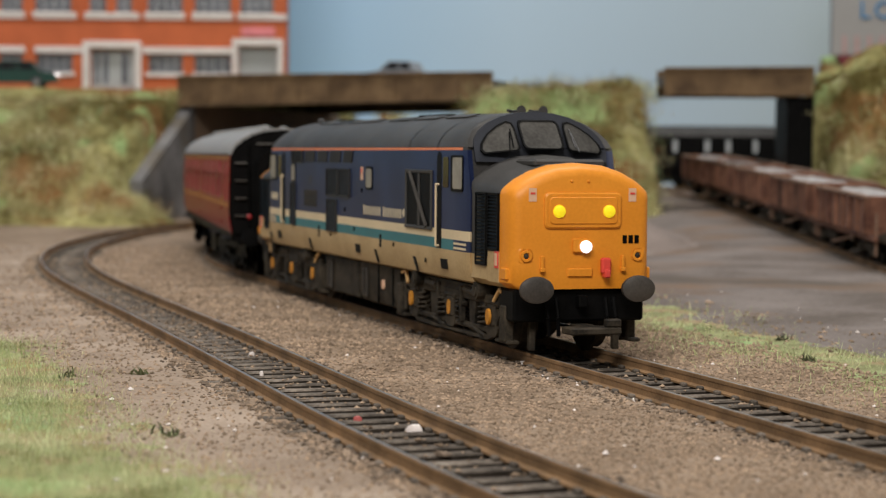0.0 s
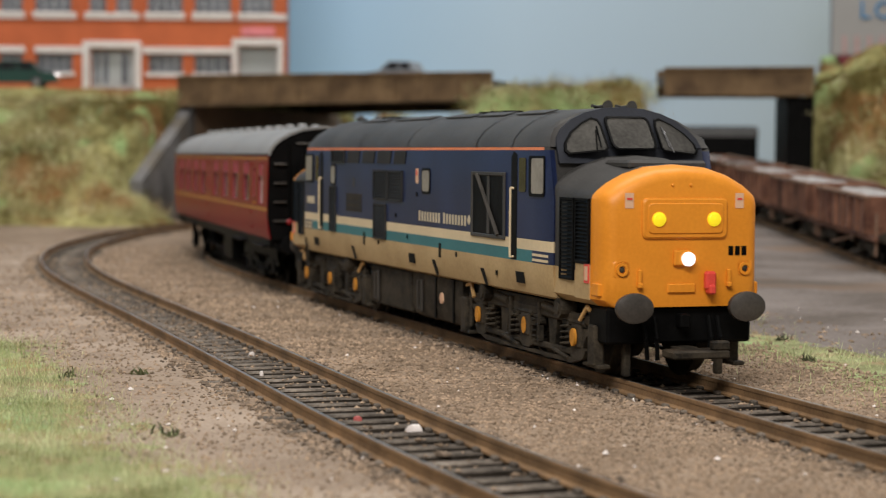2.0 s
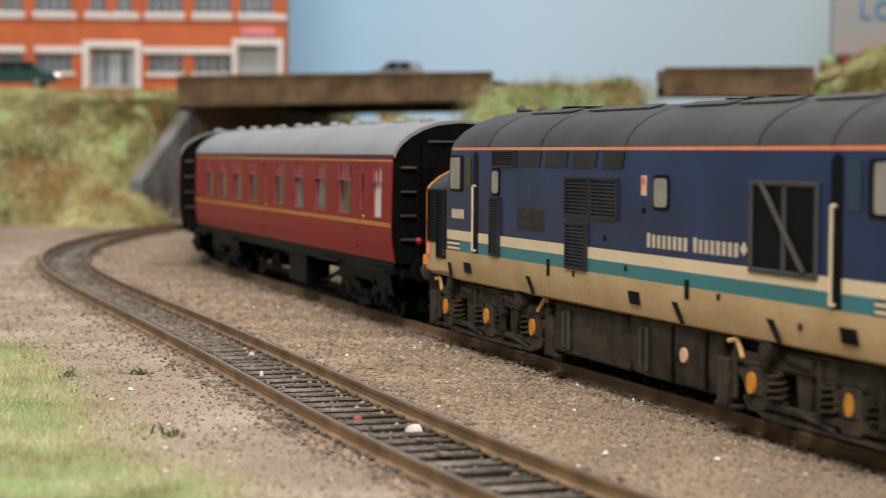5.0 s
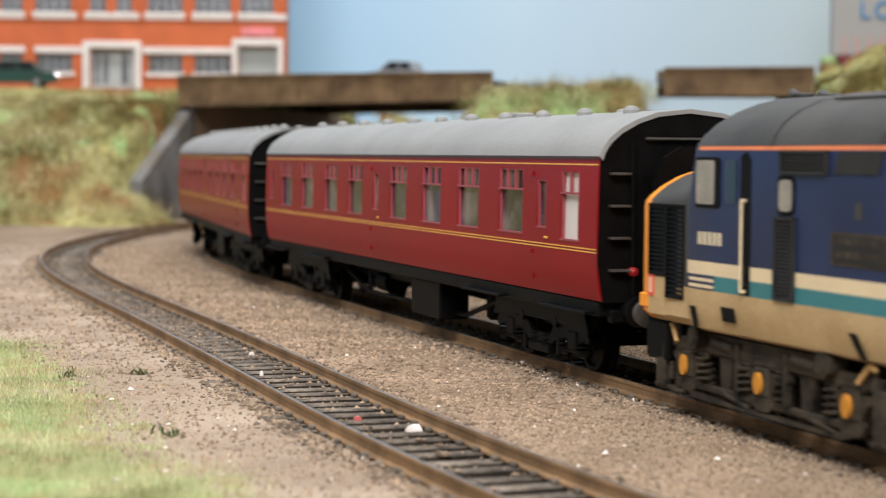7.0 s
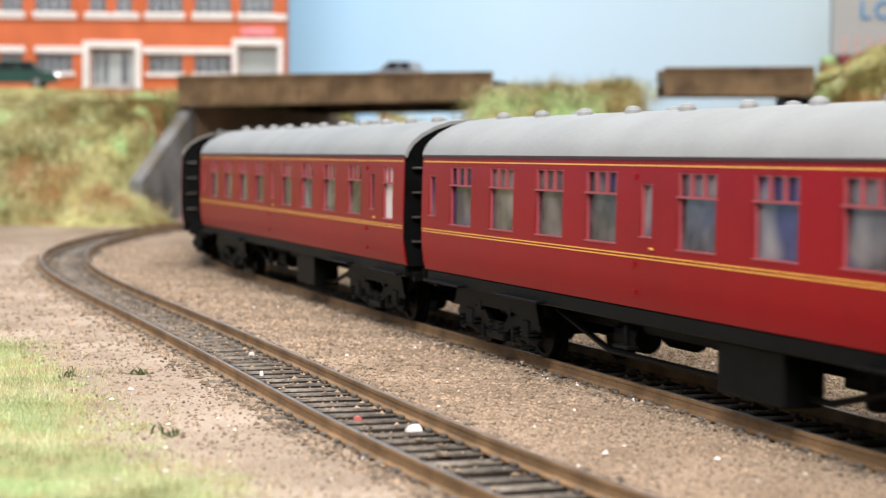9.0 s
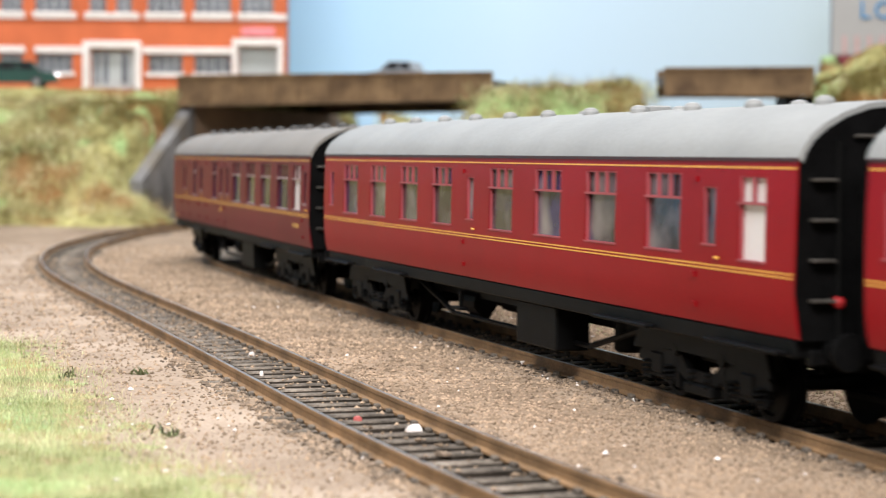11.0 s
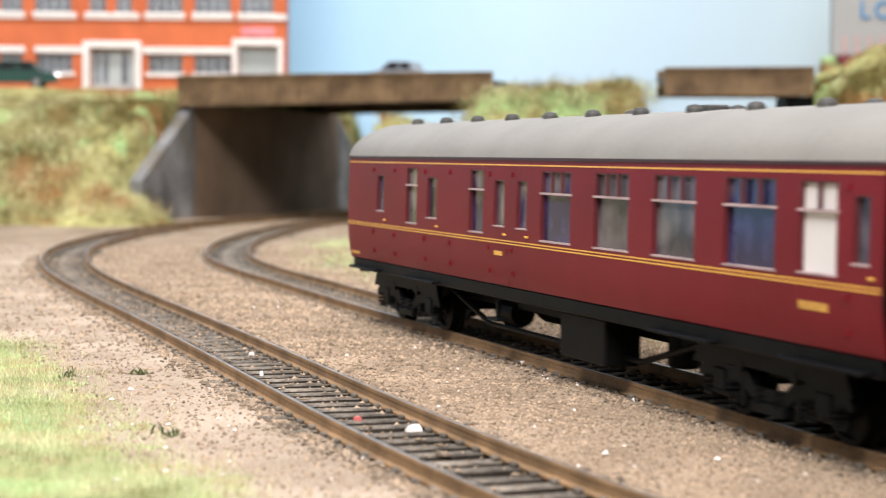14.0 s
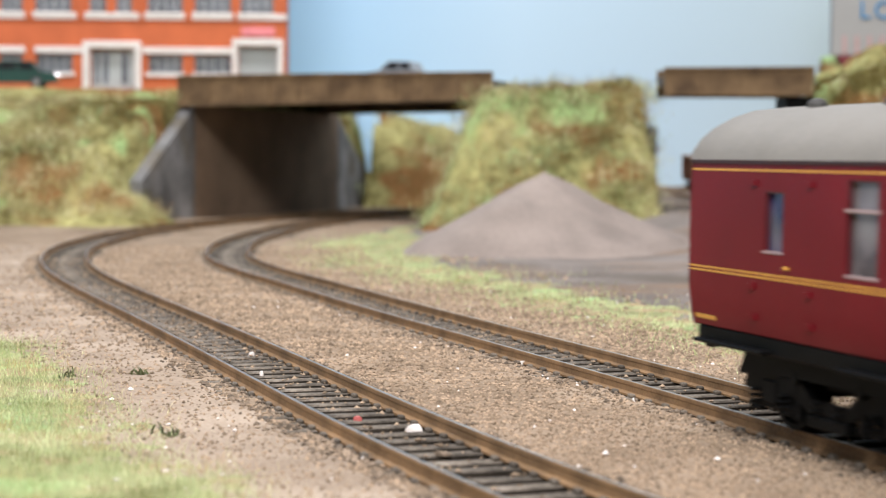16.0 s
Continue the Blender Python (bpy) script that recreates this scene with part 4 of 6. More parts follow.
        for s in (-1, 1):
            part("grille", louvres(*sorted((e * 98.6, e * 105.0)), 18.3, 33.4, s * 16.25, 0.72), M_BLACK, nose, "black louvred grille")
            part("grille", louvres(*sorted((e * 105.8, e * 112.0)), 21.8, 33.4, s * 16.1, 0.72), M_BLACK, nose, "black louvred grille")
            part("beige_panel", side_plate([(e * 105.8, 15.0), (e * 112.4, 15.0), (e * 112.4, 21.4), (e * 105.8, 21.4)], s, 16.0, 0.35), M_BEIGE, nose)
            lab = part("warning_label", side_plate([(e * 110.2, 18.0), (e * 112.5, 18.0), (e * 112.5, 21.6), (e * 110.2, 21.6)], s, 16.36, 0.12), M_RED, nose, "red-edged white label")
            part("label_face", side_plate([(e * 110.7, 18.5), (e * 112.0, 18.5), (e * 112.0, 21.1), (e * 110.7, 21.1)], s, 16.5, 0.08), M_WHITELABEL, lab)
        f = e * 118.3
        out = lambda d: sorted((f, f + e * d))
        panel = part("headcode_panel", Shape().loft([[(f + e * d, y, z) for y, z in rounded(-8.6 + i, 8.6 - i, 26.4 + i, 33.9 - i, 1.0)] for d, i in ((-0.4, 0.0), (0.35, 0.05), (0.6, 0.35))]), M_YELLOW, nose, smooth=30)
        part("panel_face", Shape().loft([[(f + e * d, y, z) for y, z in rounded(-7.6 + i, 7.6 - i, 27.3 + i, 33.0 - i, 0.8)] for d, i in ((0.55, 0.0), (0.85, 0.2))]), M_YELLOW, panel, smooth=30)
        for y in (-5.54, 5.54):
            part("marker_lamp", Shape().turned((f + e * 0.8, y, 30.0), (e, 0, 0), [(0, 1.35), (0.35, 1.3), (0.35, 1.15), (0.5, 1.0), (0.7, 0.2)], 0, 20), M_LAMPY if e > 0 else M_GLASS, panel, "round lit yellow lamp" if e > 0 else "unlit round lamp")
        part("lamp_housing", Shape().box(*out(0.9), -2.3, 1.3, 21.4, 24.4, 0, 0.3), M_YELLOW, nose)
        part("headlight", Shape().turned((f + e * 0.8, 0.4, 22.7), (e, 0, 0), [(0, 1.3), (0.5, 1.28), (0.5, 1.15), (0.7, 1.0), (0.9, 0.2)], 0, 20), M_LAMPW if e > 0 else M_GLASS, nose, "round lit white headlamp" if e > 0 else "unlit headlamp")
        for s in (-1, 1):
            tl = part("tail_light", Shape().loft([[(e * (116.6 + d), y, z) for y, z in rounded(s * 12.4 - 1.9 + i, s * 12.4 + 1.9 - i, 18.9 + i, 22.7 - i, 0.8)] for d, i in ((0, 0), (1.4, 0.1), (1.7, 0.4))]), M_YELLOW, nose, smooth=30)
            part("lens", Shape().turned((e * 118.2, s * 12.4, 20.8), (e, 0, 0), [(0, 1.25), (0.45, 1.2), (0.45, 0.75), (0.2, 0.7), (0.2, 0.1)], 0, 16), M_YELLOW, tl)
            part("bulb", Shape().turned((e * 118.35, s * 12.4, 20.8), (e, 0, 0), [(0, 0.6), (0.2, 0.5), (0.3, 0.1)], 0, 12), M_DIRTY, tl)
            part("lamp_iron", Shape().box(*out(0.7), s * 9.0 - 0.35, s * 9.0 + 0.35, 17.6, 20.8, 0, 0.15).box(*out(1.0), s * 9.0 - 0.5, s * 9.0 + 0.5, 17.4, 18.4, 0, 0.2), M_YELLOW, nose)
            part("logo_label", Shape().box(*out(0.12), s * 11.1 - 0.85, s * 11.1 + 0.85, 32.0, 34.8), M_WHITELABEL, nose, "small white label with red mark")
            part("logo_mark", Shape().box(*sorted((f + e * 0.13, f + e * 0.22)), s * 11.1 - 0.5, s * 11.1 + 0.5, 33.5, 33.9), M_RED, nose)
            part("side_step", Shape().box(*sorted((e * 113.0, e * 116.4)), s * 15.6 - 0.6, s * 15.6 + 0.6, 15.8, 18.2, 0, 0.2), M_YELLOW, nose)
            bf = part("buffer", Shape().turned((e * 115.5, s * 11.27, 14.0), (e, 0, 0), [(0, 2.0), (0.8, 2.0), (0.9, 1.5), (5.2, 1.35), (5.6, 0.9)], 0, 16), M_DIRTY, ob)
            disc = [[(e * (120.9 + d), s * 11.27 + 3.75 * k * math.cos(2 * math.pi * i / 28), 14.0 + 2.8 * k * math.sin(2 * math.pi * i / 28)) for i in range(28)] for d, k in ((0, 0.96), (0.5, 1.0), (1.1, 0.97), (1.45, 0.7), (1.5, 0.1))]
            part("buffer_head", Shape().loft(disc), M_BUFFER, bf, "dark oval buffer head", smooth=40)
        for k in range(3):
            part("number_bar", Shape().box(*sorted((f - e * 0.9, f + e * 0.12)), 9.0 + k * 1.35, 9.95 + k * 1.35, 23.3, 25.0), M_BLACK, nose)
        for y in (-2.5, 1.2):
            part("rivet", Shape().turned((f, y, 36.2), (e, 0, 0), [(0, 0.35), (0.25, 0.2)], 0, 8), M_YELLOW, nose)
        part("plug_socket", Shape().box(*out(0.5), -3.4, 2.2, 16.4, 18.2, 0, 0.3), M_YELLOW, nose)
        part("red_socket", Shape().box(*out(1.6), 3.9, 6.0, 17.0, 20.4, 0, 0.4).box(*out(2.3), 4.3, 5.6, 16.2, 18.0, 0, 0.3), M_RED, nose, "red lamp socket")
        part("buffer_beam", Shape().box(*sorted((e * 108, e * 117.0)), -14.6, 14.6, 7.0, 13.85, 0, 0.5), M_BLACK, ob)
        part("coupling_bar", Shape().box(*sorted((e * 117.0, e * 121)), -2.0, 2.0, 5.2, 6.6, 0, 0.2).box(*sorted((e * 121, e * 126.5)), -5.6, 5.6, 5.0, 6.5, 0, 0.3).box(*sorted((e * 124.6, e * 126.4)), 2.2, 5.6, 6.5, 8.2, 0, 0.3), M_DIRTY, ob, "grey-brown coupling bar")
        part("coupling_hook", Shape().box(*sorted((e * 117.0, e * 119.5)), -1.0, 1.0, 10.0, 12.6, 0, 0.3), M_BLACK, ob)
        for y in (-7.6, -5.4, 5.6, 7.4):
            part("brake_hose", Shape().rod((e * 117.3, y, 12), (e * 118.6, y, 8), 0.45, 0, 7).rod((e * 118.6, y, 8), (e * 118.0, y * 0.92, 4.2), 0.45, 0, 7), M_BLACK, ob)
        for s in (-1, 1):
            part("guard_iron", Shape().box(*sorted((e * 113.0, e * 114.6)), s * 9.4 - 0.7, s * 9.4 + 0.7, 0.8, 7.0, 0, 0.2), M_DIRTY, ob)
            part("step_plate", Shape().box(*sorted((e * 104.0, e * 108.5)), s * 13.4 - 0.6, s * 13.4 + 2.2, 2.0, 2.7, 0, 0.2).box(*sorted((e * 105.8, e * 106.8)), s * 13.4 - 0.3, s * 13.4 + 0.3, 2.7, 13.5), M_DIRTY, ob)
    for s in (-1, 1):
        for x0, x1 in ((-49.6, -37), (-35, -23.2), (-21.4, -9), (-7.2, 3.0)):
            pl = [(x0, 39.2), (x1 - 1.2, 39.2), (x1, 42.3), (x0 + 1.2, 42.3)]
            part("upper_grille", side_plate(pl, s, 17.4, 0.22), M_GRILLE, ob, "dark grille panel")
        part("upper_louvre", louvres(-64.5, -51.6, 39.2, 42.3, s * 17.4, 0.5), M_GRILLE, ob)
        for x0, x1, z0, z1 in ((-24, -12.6, 30.3, 37.4), (-11.4, 0, 30.3, 37.4), (-23.6, -13.6, 20.6, 29.0)):
            part("louvre_panel", louvres(x0, x1, z0, z1, s * 17.4, 0.6), M_GRILLE, ob, "dark grey louvred panel")
        part("narrow_louvre", louvres(-66, -60.5, 20.8, 32.6, s * 17.4, 0.55), M_GRILLE, ob, "narrow dark louvred panel")
        for x, w, z0, z1 in ((-63.2, 1.9, 33.6, 38.2), (18.2, 2.5, 33.0, 37.8)):
            win = part("engine_room_window", side_plate(rounded(x - w - 0.6, x + w + 0.6, z0 - 0.6, z1 + 0.6, 1.2), s, 17.4, 0.2), M_BLACK, ob, "small rounded window in black rubber")
            part("pane", side_plate(rounded(x - w, x + w, z0, z1, 0.9), s, 17.6, 0.08), M_PALEGLASS, win)
        part("white_label", side_plate([(10.2, 34.8), (12.2, 34.8), (12.2, 38.2), (10.2, 38.2)], s, 17.4, 0.1), M_WHITELABEL, ob, "white label with red stripe")
        part("label_stripe", side_plate([(10.7, 36.6), (11.7, 36.6), (11.7, 37.8), (10.7, 37.8)], s, 17.52, 0.06), M_RED, ob)
        door = part("radiator_door", side_plate([(50.6, 24.6), (70.6, 24.6), (70.6, 37.6), (50.6, 37.6)], s, 17.4, 0.18), M_BLACK, ob, "dark recessed door with diagonal bar")
        fr = Shape()
        for xa, xb, za, zb in ((50.2, 51.2, 24.2, 38.0), (70.0, 71.0, 24.2, 38.0), (51.2, 70.0, 24.2, 25.0), (51.2, 70.0, 37.2, 38.0), (60.4, 61.6, 25.0, 37.2)):
            fr.box(xa, xb, *sorted((s * 17.4, s * 17.85)), za, zb, 0, 0.15)
        part("door_frame", fr, M_ROOFBLK, door)
        part("diagonal_bar", Shape().rod((54.5, s * 17.95, 37.4), (67.5, s * 17.95, 25.0), 0.42, 0, 6), M_BUFFER, door)
        for e in (-1, 1):
            rail = part("handrail", Shape().rod((e * 75.6, s * 18.2, 21.0), (e * 75.6, s * 18.2, 34.9), 0.24, 0, 8).rod((e * 75.6, s * 17.3, 34.8), (e * 75.6, s * 18.2, 34.9), 0.24, 0, 8).rod((e * 75.6, s * 17.3, 21.1), (e * 75.6, s * 18.2, 21.0), 0.24, 0, 8), M_CREAM, ob, "cream vertical handrail")
            # flat black plate: the recess's shade is painted, nothing is cut in
            part("door_recess", side_plate([(e * 74.0, 20.5), (e * 77.4, 20.5), (e * 77.4, 41.6), (e * 75.4, 42.3), (e * 74.0, 41.0)], s, 17.36, 0.1), M_BLACK, ob)
            cw = part("cab_window", side_plate(rounded(*sorted((e * 84.2, e * 92.6)), 33.4, 41.4, 0.8), s, 17.4, 0.22), M_BLACK, ob, "pale cab side window in dark frame")
            part("pane", side_plate(rounded(*sorted((e * 85.9, e * 92.1)), 34.0, 40.9, 0.6), s, 17.62, 0.1), M_PALEGLASS, cw)
            part("door_window", side_plate(rounded(*sorted((e * 78.6, e * 82.4)), 34.2, 41.0, 0.5), s, 17.4, 0.16), M_GLASS, ob)
            for z in (20.75, 21.75):
                part("cab_stripe", side_plate([(e * 86.2, z), (e * 94.6, z), (e * 94.6, z + 0.5), (e * 86.2, z + 0.5)], s, 17.4, 0.08), M_CREAM, ob)
        for k in range(5):
            part("number_bar", side_plate([(-91.6 + k * 1.7, 27.6), (-90.4 + k * 1.7, 27.6), (-90.4 + k * 1.7, 29.6), (-91.6 + k * 1.7, 29.6)], s, 17.4, 0.08), M_MARK, ob)
        for k in range(17):
            if k != 8:
                x = 12.8 + k * 2.05 - (0.5 if k > 8 else 0)
                tall = 0.25 if k in (0, 9) else 0.0
                part("lettering_bar", side_plate([(x, 26.1), (x + 1.1, 26.1), (x + 1.1, 28.3 + tall), (x, 28.3 + tall)], s, 17.4, 0.07), M_MARK, ob)
        part("lettering_mark", side_plate([(47.0, 27.4), (48.2, 26.4), (49.4, 27.4), (48.2, 28.6)], s, 17.4, 0.07), M_MARK, ob)
        plate = part("name_plate", side_plate([(-50.2, 26.6), (-35.6, 26.6), (-35.6, 31.2), (-50.2, 31.2)], s, 17.4, 0.14), M_DIRTY, ob, "small dark name plate with a raised rim")
        part("plate_field", side_plate([(-49.7, 27.1), (-36.1, 27.1), (-36.1, 30.7), (-49.7, 30.7)], s, 17.55, 0.05), M_GRILLE, plate)
        for z in (27.7, 29.5):
            for k in range(5):
                part("name_bar", side_plate([(-48.4 + k * 2.2, z), (-46.9 + k * 2.2, z), (-46.9 + k * 2.2, z + 0.9), (-48.4 + k * 2.2, z + 0.9)], s, 17.61, 0.04), M_DIRTY, plate)
        part("crest_bar", side_plate([(-44, 33.0), (-42.4, 33.0), (-42.4, 35.4), (-44, 35.4)], s, 17.4, 0.07), M_BUFFER, ob)
        # slots and holes are black plates that paint the shade of openings
        for x, w in ((-93, 1.6), (-43, 2.6), (25, 2.6), (58, 2.6)):
            part("step_slot", side_plate([(x - w, 17.6), (x - w + 2.2, 17.6), (x + w, 14.2), (x + w - 1.6, 14.2)], s, 17.25, 0.1), M_BLACK, ob)
        for x in (-81.0, 7.5, 79.5):
            part("step_hole", side_plate([(x - 2.6, 18.2), (x + 2.0, 18.2), (x + 2.8, 16.0), (x - 1.8, 16.0)], s, 17.35, 0.12), M_BLACK, ob)
        for x in (-33, 28.5):
            part("jack_slot", side_plate([(x - 0.8, 18.4), (x + 0.8, 18.4), (x + 0.8, 21.6), (x - 0.8, 21.6)], s, 17.4, 0.1), M_BLACK, ob)
        for x, z in ((-5.5, 26.8), (11.2, 32.2), (4, 22.0), (-20, 19.6), (40, 19.6), (66, 17.2)):
            part("catch", side_plate([(x - 0.4, z - 0.5), (x + 0.4, z - 0.5), (x + 0.4, z + 0.5), (x - 0.4, z + 0.5)], s, 17.4, 0.2), M_BLACK, ob)
    # tanks between the bogies
    tank = part("fuel_tank", Shape().loft([[(x, y, z) for y, z in mirror([(11.5, 2.6), (13.8, 3.6), (14.6, 6), (14.6, 13.3)])] for x in (0, 36.5)]), M_DIRTY, ob, "weathered grey fuel tank", smooth=30)
    part("battery_box", Shape().box(-37, -1.5, -14.4, 14.4, 3.4, 13.3, 0, 0.5), M_DIRTY, ob, "weathered grey battery box", smooth=30)
    for s in (-1, 1):
        for x in (-30, 6):
            part("tank_handle", Shape().rod((x, s * 14.6, 5), (x, s * 15.4, 5), 0.3, 0, 6).rod((x, s * 15.4, 5), (x, s * 15.4, 11.5), 0.3, 0, 6).rod((x, s * 15.4, 11.5), (x, s * 14.6, 11.5), 0.3, 0, 6).box(x + 1, x + 2.2, *sorted((s * 14.6, s * 15.2)), 4.4, 12, 0, 0.2), M_BUFFER, tank)
        part("filler_disc", Shape().turned((22, s * 14.5, 8.6), (0, s, 0), [(0, 1.35), (0.4, 1.25), (0.5, 0.2)], 0, 18), M_WHITELABEL, tank, "pale red round filler cap")
        part("tank_strap", Shape().box(17.2, 18.2, *sorted((s * 14.5, s * 14.9)), 3.6, 13.2).box(30, 31, *sorted((s * 14.5, s * 14.9)), 3.6, 13.2), M_BLACK, tank)
    part("underframe", Shape().box(-108, 108, -12.5, 12.5, 11.3, 13.6, 0, 0.3), M_BLACK, ob)
    return ob, [(loco_bogie(ob, 75, 1), 75), (loco_bogie(ob, -75, -1), -75)]


loco, loco_bogies = locomotive()
# ---- the coaches ----
SIDE = [(17.0, 15.2), (17.5, 17.0), (17.9, 20.5), (18.0, 25.0), (18.0, 30.0), (17.85, 36.0), (17.6, 41.45)]
ROOF = [(17.75, 41.4), (17.2, 42.9), (16.0, 44.6), (13.8, 46.4), (10.6, 48.1), (6.6, 49.4), (0.01, 50.1)]
LONG = 131.4


def side_y(z):
    return float(np.interp(z, [p[1] for p in SIDE], [p[0] for p in SIDE]))


def coach_side(s, holes):
    """A side sheet with its window openings cut through."""
    sh = Shape()
    xs = sorted({-LONG, LONG} | {h[0] for h in holes} | {h[1] for h in holes})
    zs = sorted({p[1] for p in SIDE} | {h[2] for h in holes} | {h[3] for h in holes})
    for xa, xb in zip(xs, xs[1:]):
        for za, zb in zip(zs, zs[1:]):
            if any(h[0] <= xa and xb <= h[1] and h[2] <= za and zb <= h[3] for h in holes):
                continue
            for d in (0.0, 0.9):
                ya, yb = s * (side_y(za) - d), s * (side_y(zb) - d)
                sh.add([(xa, ya, za), (xb, ya, za), (xb, yb, zb), (xa, yb, zb)], [(0, 1, 2, 3)])
    for xa, xb, za, zb in holes:
        o = [(x, s * side_y(z), z) for x, z in ((xa, za), (xb, za), (xb, zb), (xa, zb))]
        i = [(x, y - s * 0.9, z) for x, y, z in o]
        sh.add(o + i, [(k, (k + 1) % 4, 4 + (k + 1) % 4, 4 + k) for k in range(4)])
    for x in (-LONG, LONG):
        for za, zb in zip(zs, zs[1:]):
            sh.add([(x, s * side_y(za), za), (x, s * side_y(zb), zb), (x, s * (side_y(zb) - 0.9), zb), (x, s * (side_y(za) - 0.9), za)], [(0, 1, 2, 3)])
    return sh


def band(s, x0, x1, z, h, out=0.06):
    ya, yb = s * (side_y(z) + 0.002), s * (side_y(z + h) + 0.002)
    o = s * out
    return Shape().add([(x0, ya, z), (x1, ya, z), (x1, yb, z + h), (x0, yb, z + h), (x0, ya + o, z), (x1, ya + o, z), (x1, yb + o, z + h), (x0, yb + o, z + h)],
                       [(0, 1, 2, 3), (4, 5, 6, 7), (0, 1, 5, 4), (1, 2, 6, 5), (2, 3, 7, 6), (3, 0, 4, 7)])


def coach_bogie(parent, x):
    sh = Shape().box(-6, 6, -11, 11, 7.5, 10.5, 0, 0.5)
    for s in (-1, 1):
        y = s * 12.6
        lo, hi = sorted((y, y + s * 1.1))
        sh.plate([(-25, 7.0), (-23, 8.6), (-8, 8.6), (-5, 6.2), (5, 6.2), (8, 8.6), (23, 8.6), (25, 7.0), (25, 6.0), (9, 6.0), (6, 4.4), (-6, 4.4), (-9, 6.0), (-25, 6.0)], 1, lo, 1.1)
        sh.box(-5.5, 5.5, lo - 0.5, hi + 0.5, 2.4, 4.2, 0, 0.3)
        for cx in (-17, 17):
            sh.box(cx - 2.4, cx + 2.4, lo - 0.3, hi + 0.9, 4.2, 8.0, 0, 0.4)
            for d in (-4.6, 4.6):
                coil(sh, cx + d, y + s * 0.5, 3.6, 6.2, 1.3, 3)
                sh.box(cx + d - 1.7, cx + d + 1.7, lo, hi, 3.0, 3.6, 0, 0.1)
            sh.box(cx - 6.6, cx + 6.6, lo + 0.1, hi + 0.3, 3.5, 4.3, 0, 0.2)
        for cx in (-3, 3):
            coil(sh, cx, y + s * 0.5, 3.2, 6.2, 1.25, 3)
        sh.plate([(-26, 8.0), (-24, 11.6), (-9, 12.2), (9, 12.2), (24, 11.6), (26, 8.0), (10, 9.0), (-10, 9.0)], 1, lo - 0.6, 1.2)
        for cx in (-9, 9):
            sh.rod((cx, y + s * 0.2, 9.0), (cx, y + s * 1.8, 9.0), 1.1, 0, 10)
            sh.box(cx - 0.7, cx + 0.7, lo, hi + 0.5, 2.6, 9.0, 0, 0.2)
    bogie = part("bogie", sh, M_BLACK, parent, "black two-axle bogie with coil springs", m=mm(x, 0, 0))
    for cx in (-17, 17):
        spinning.append((part("wheelset", COACH_WHEEL, None, bogie, "dark steel wheelset", m=mm(cx, 0, 6.1)), (cx, 0, 6.1), 6.1))
    return bogie


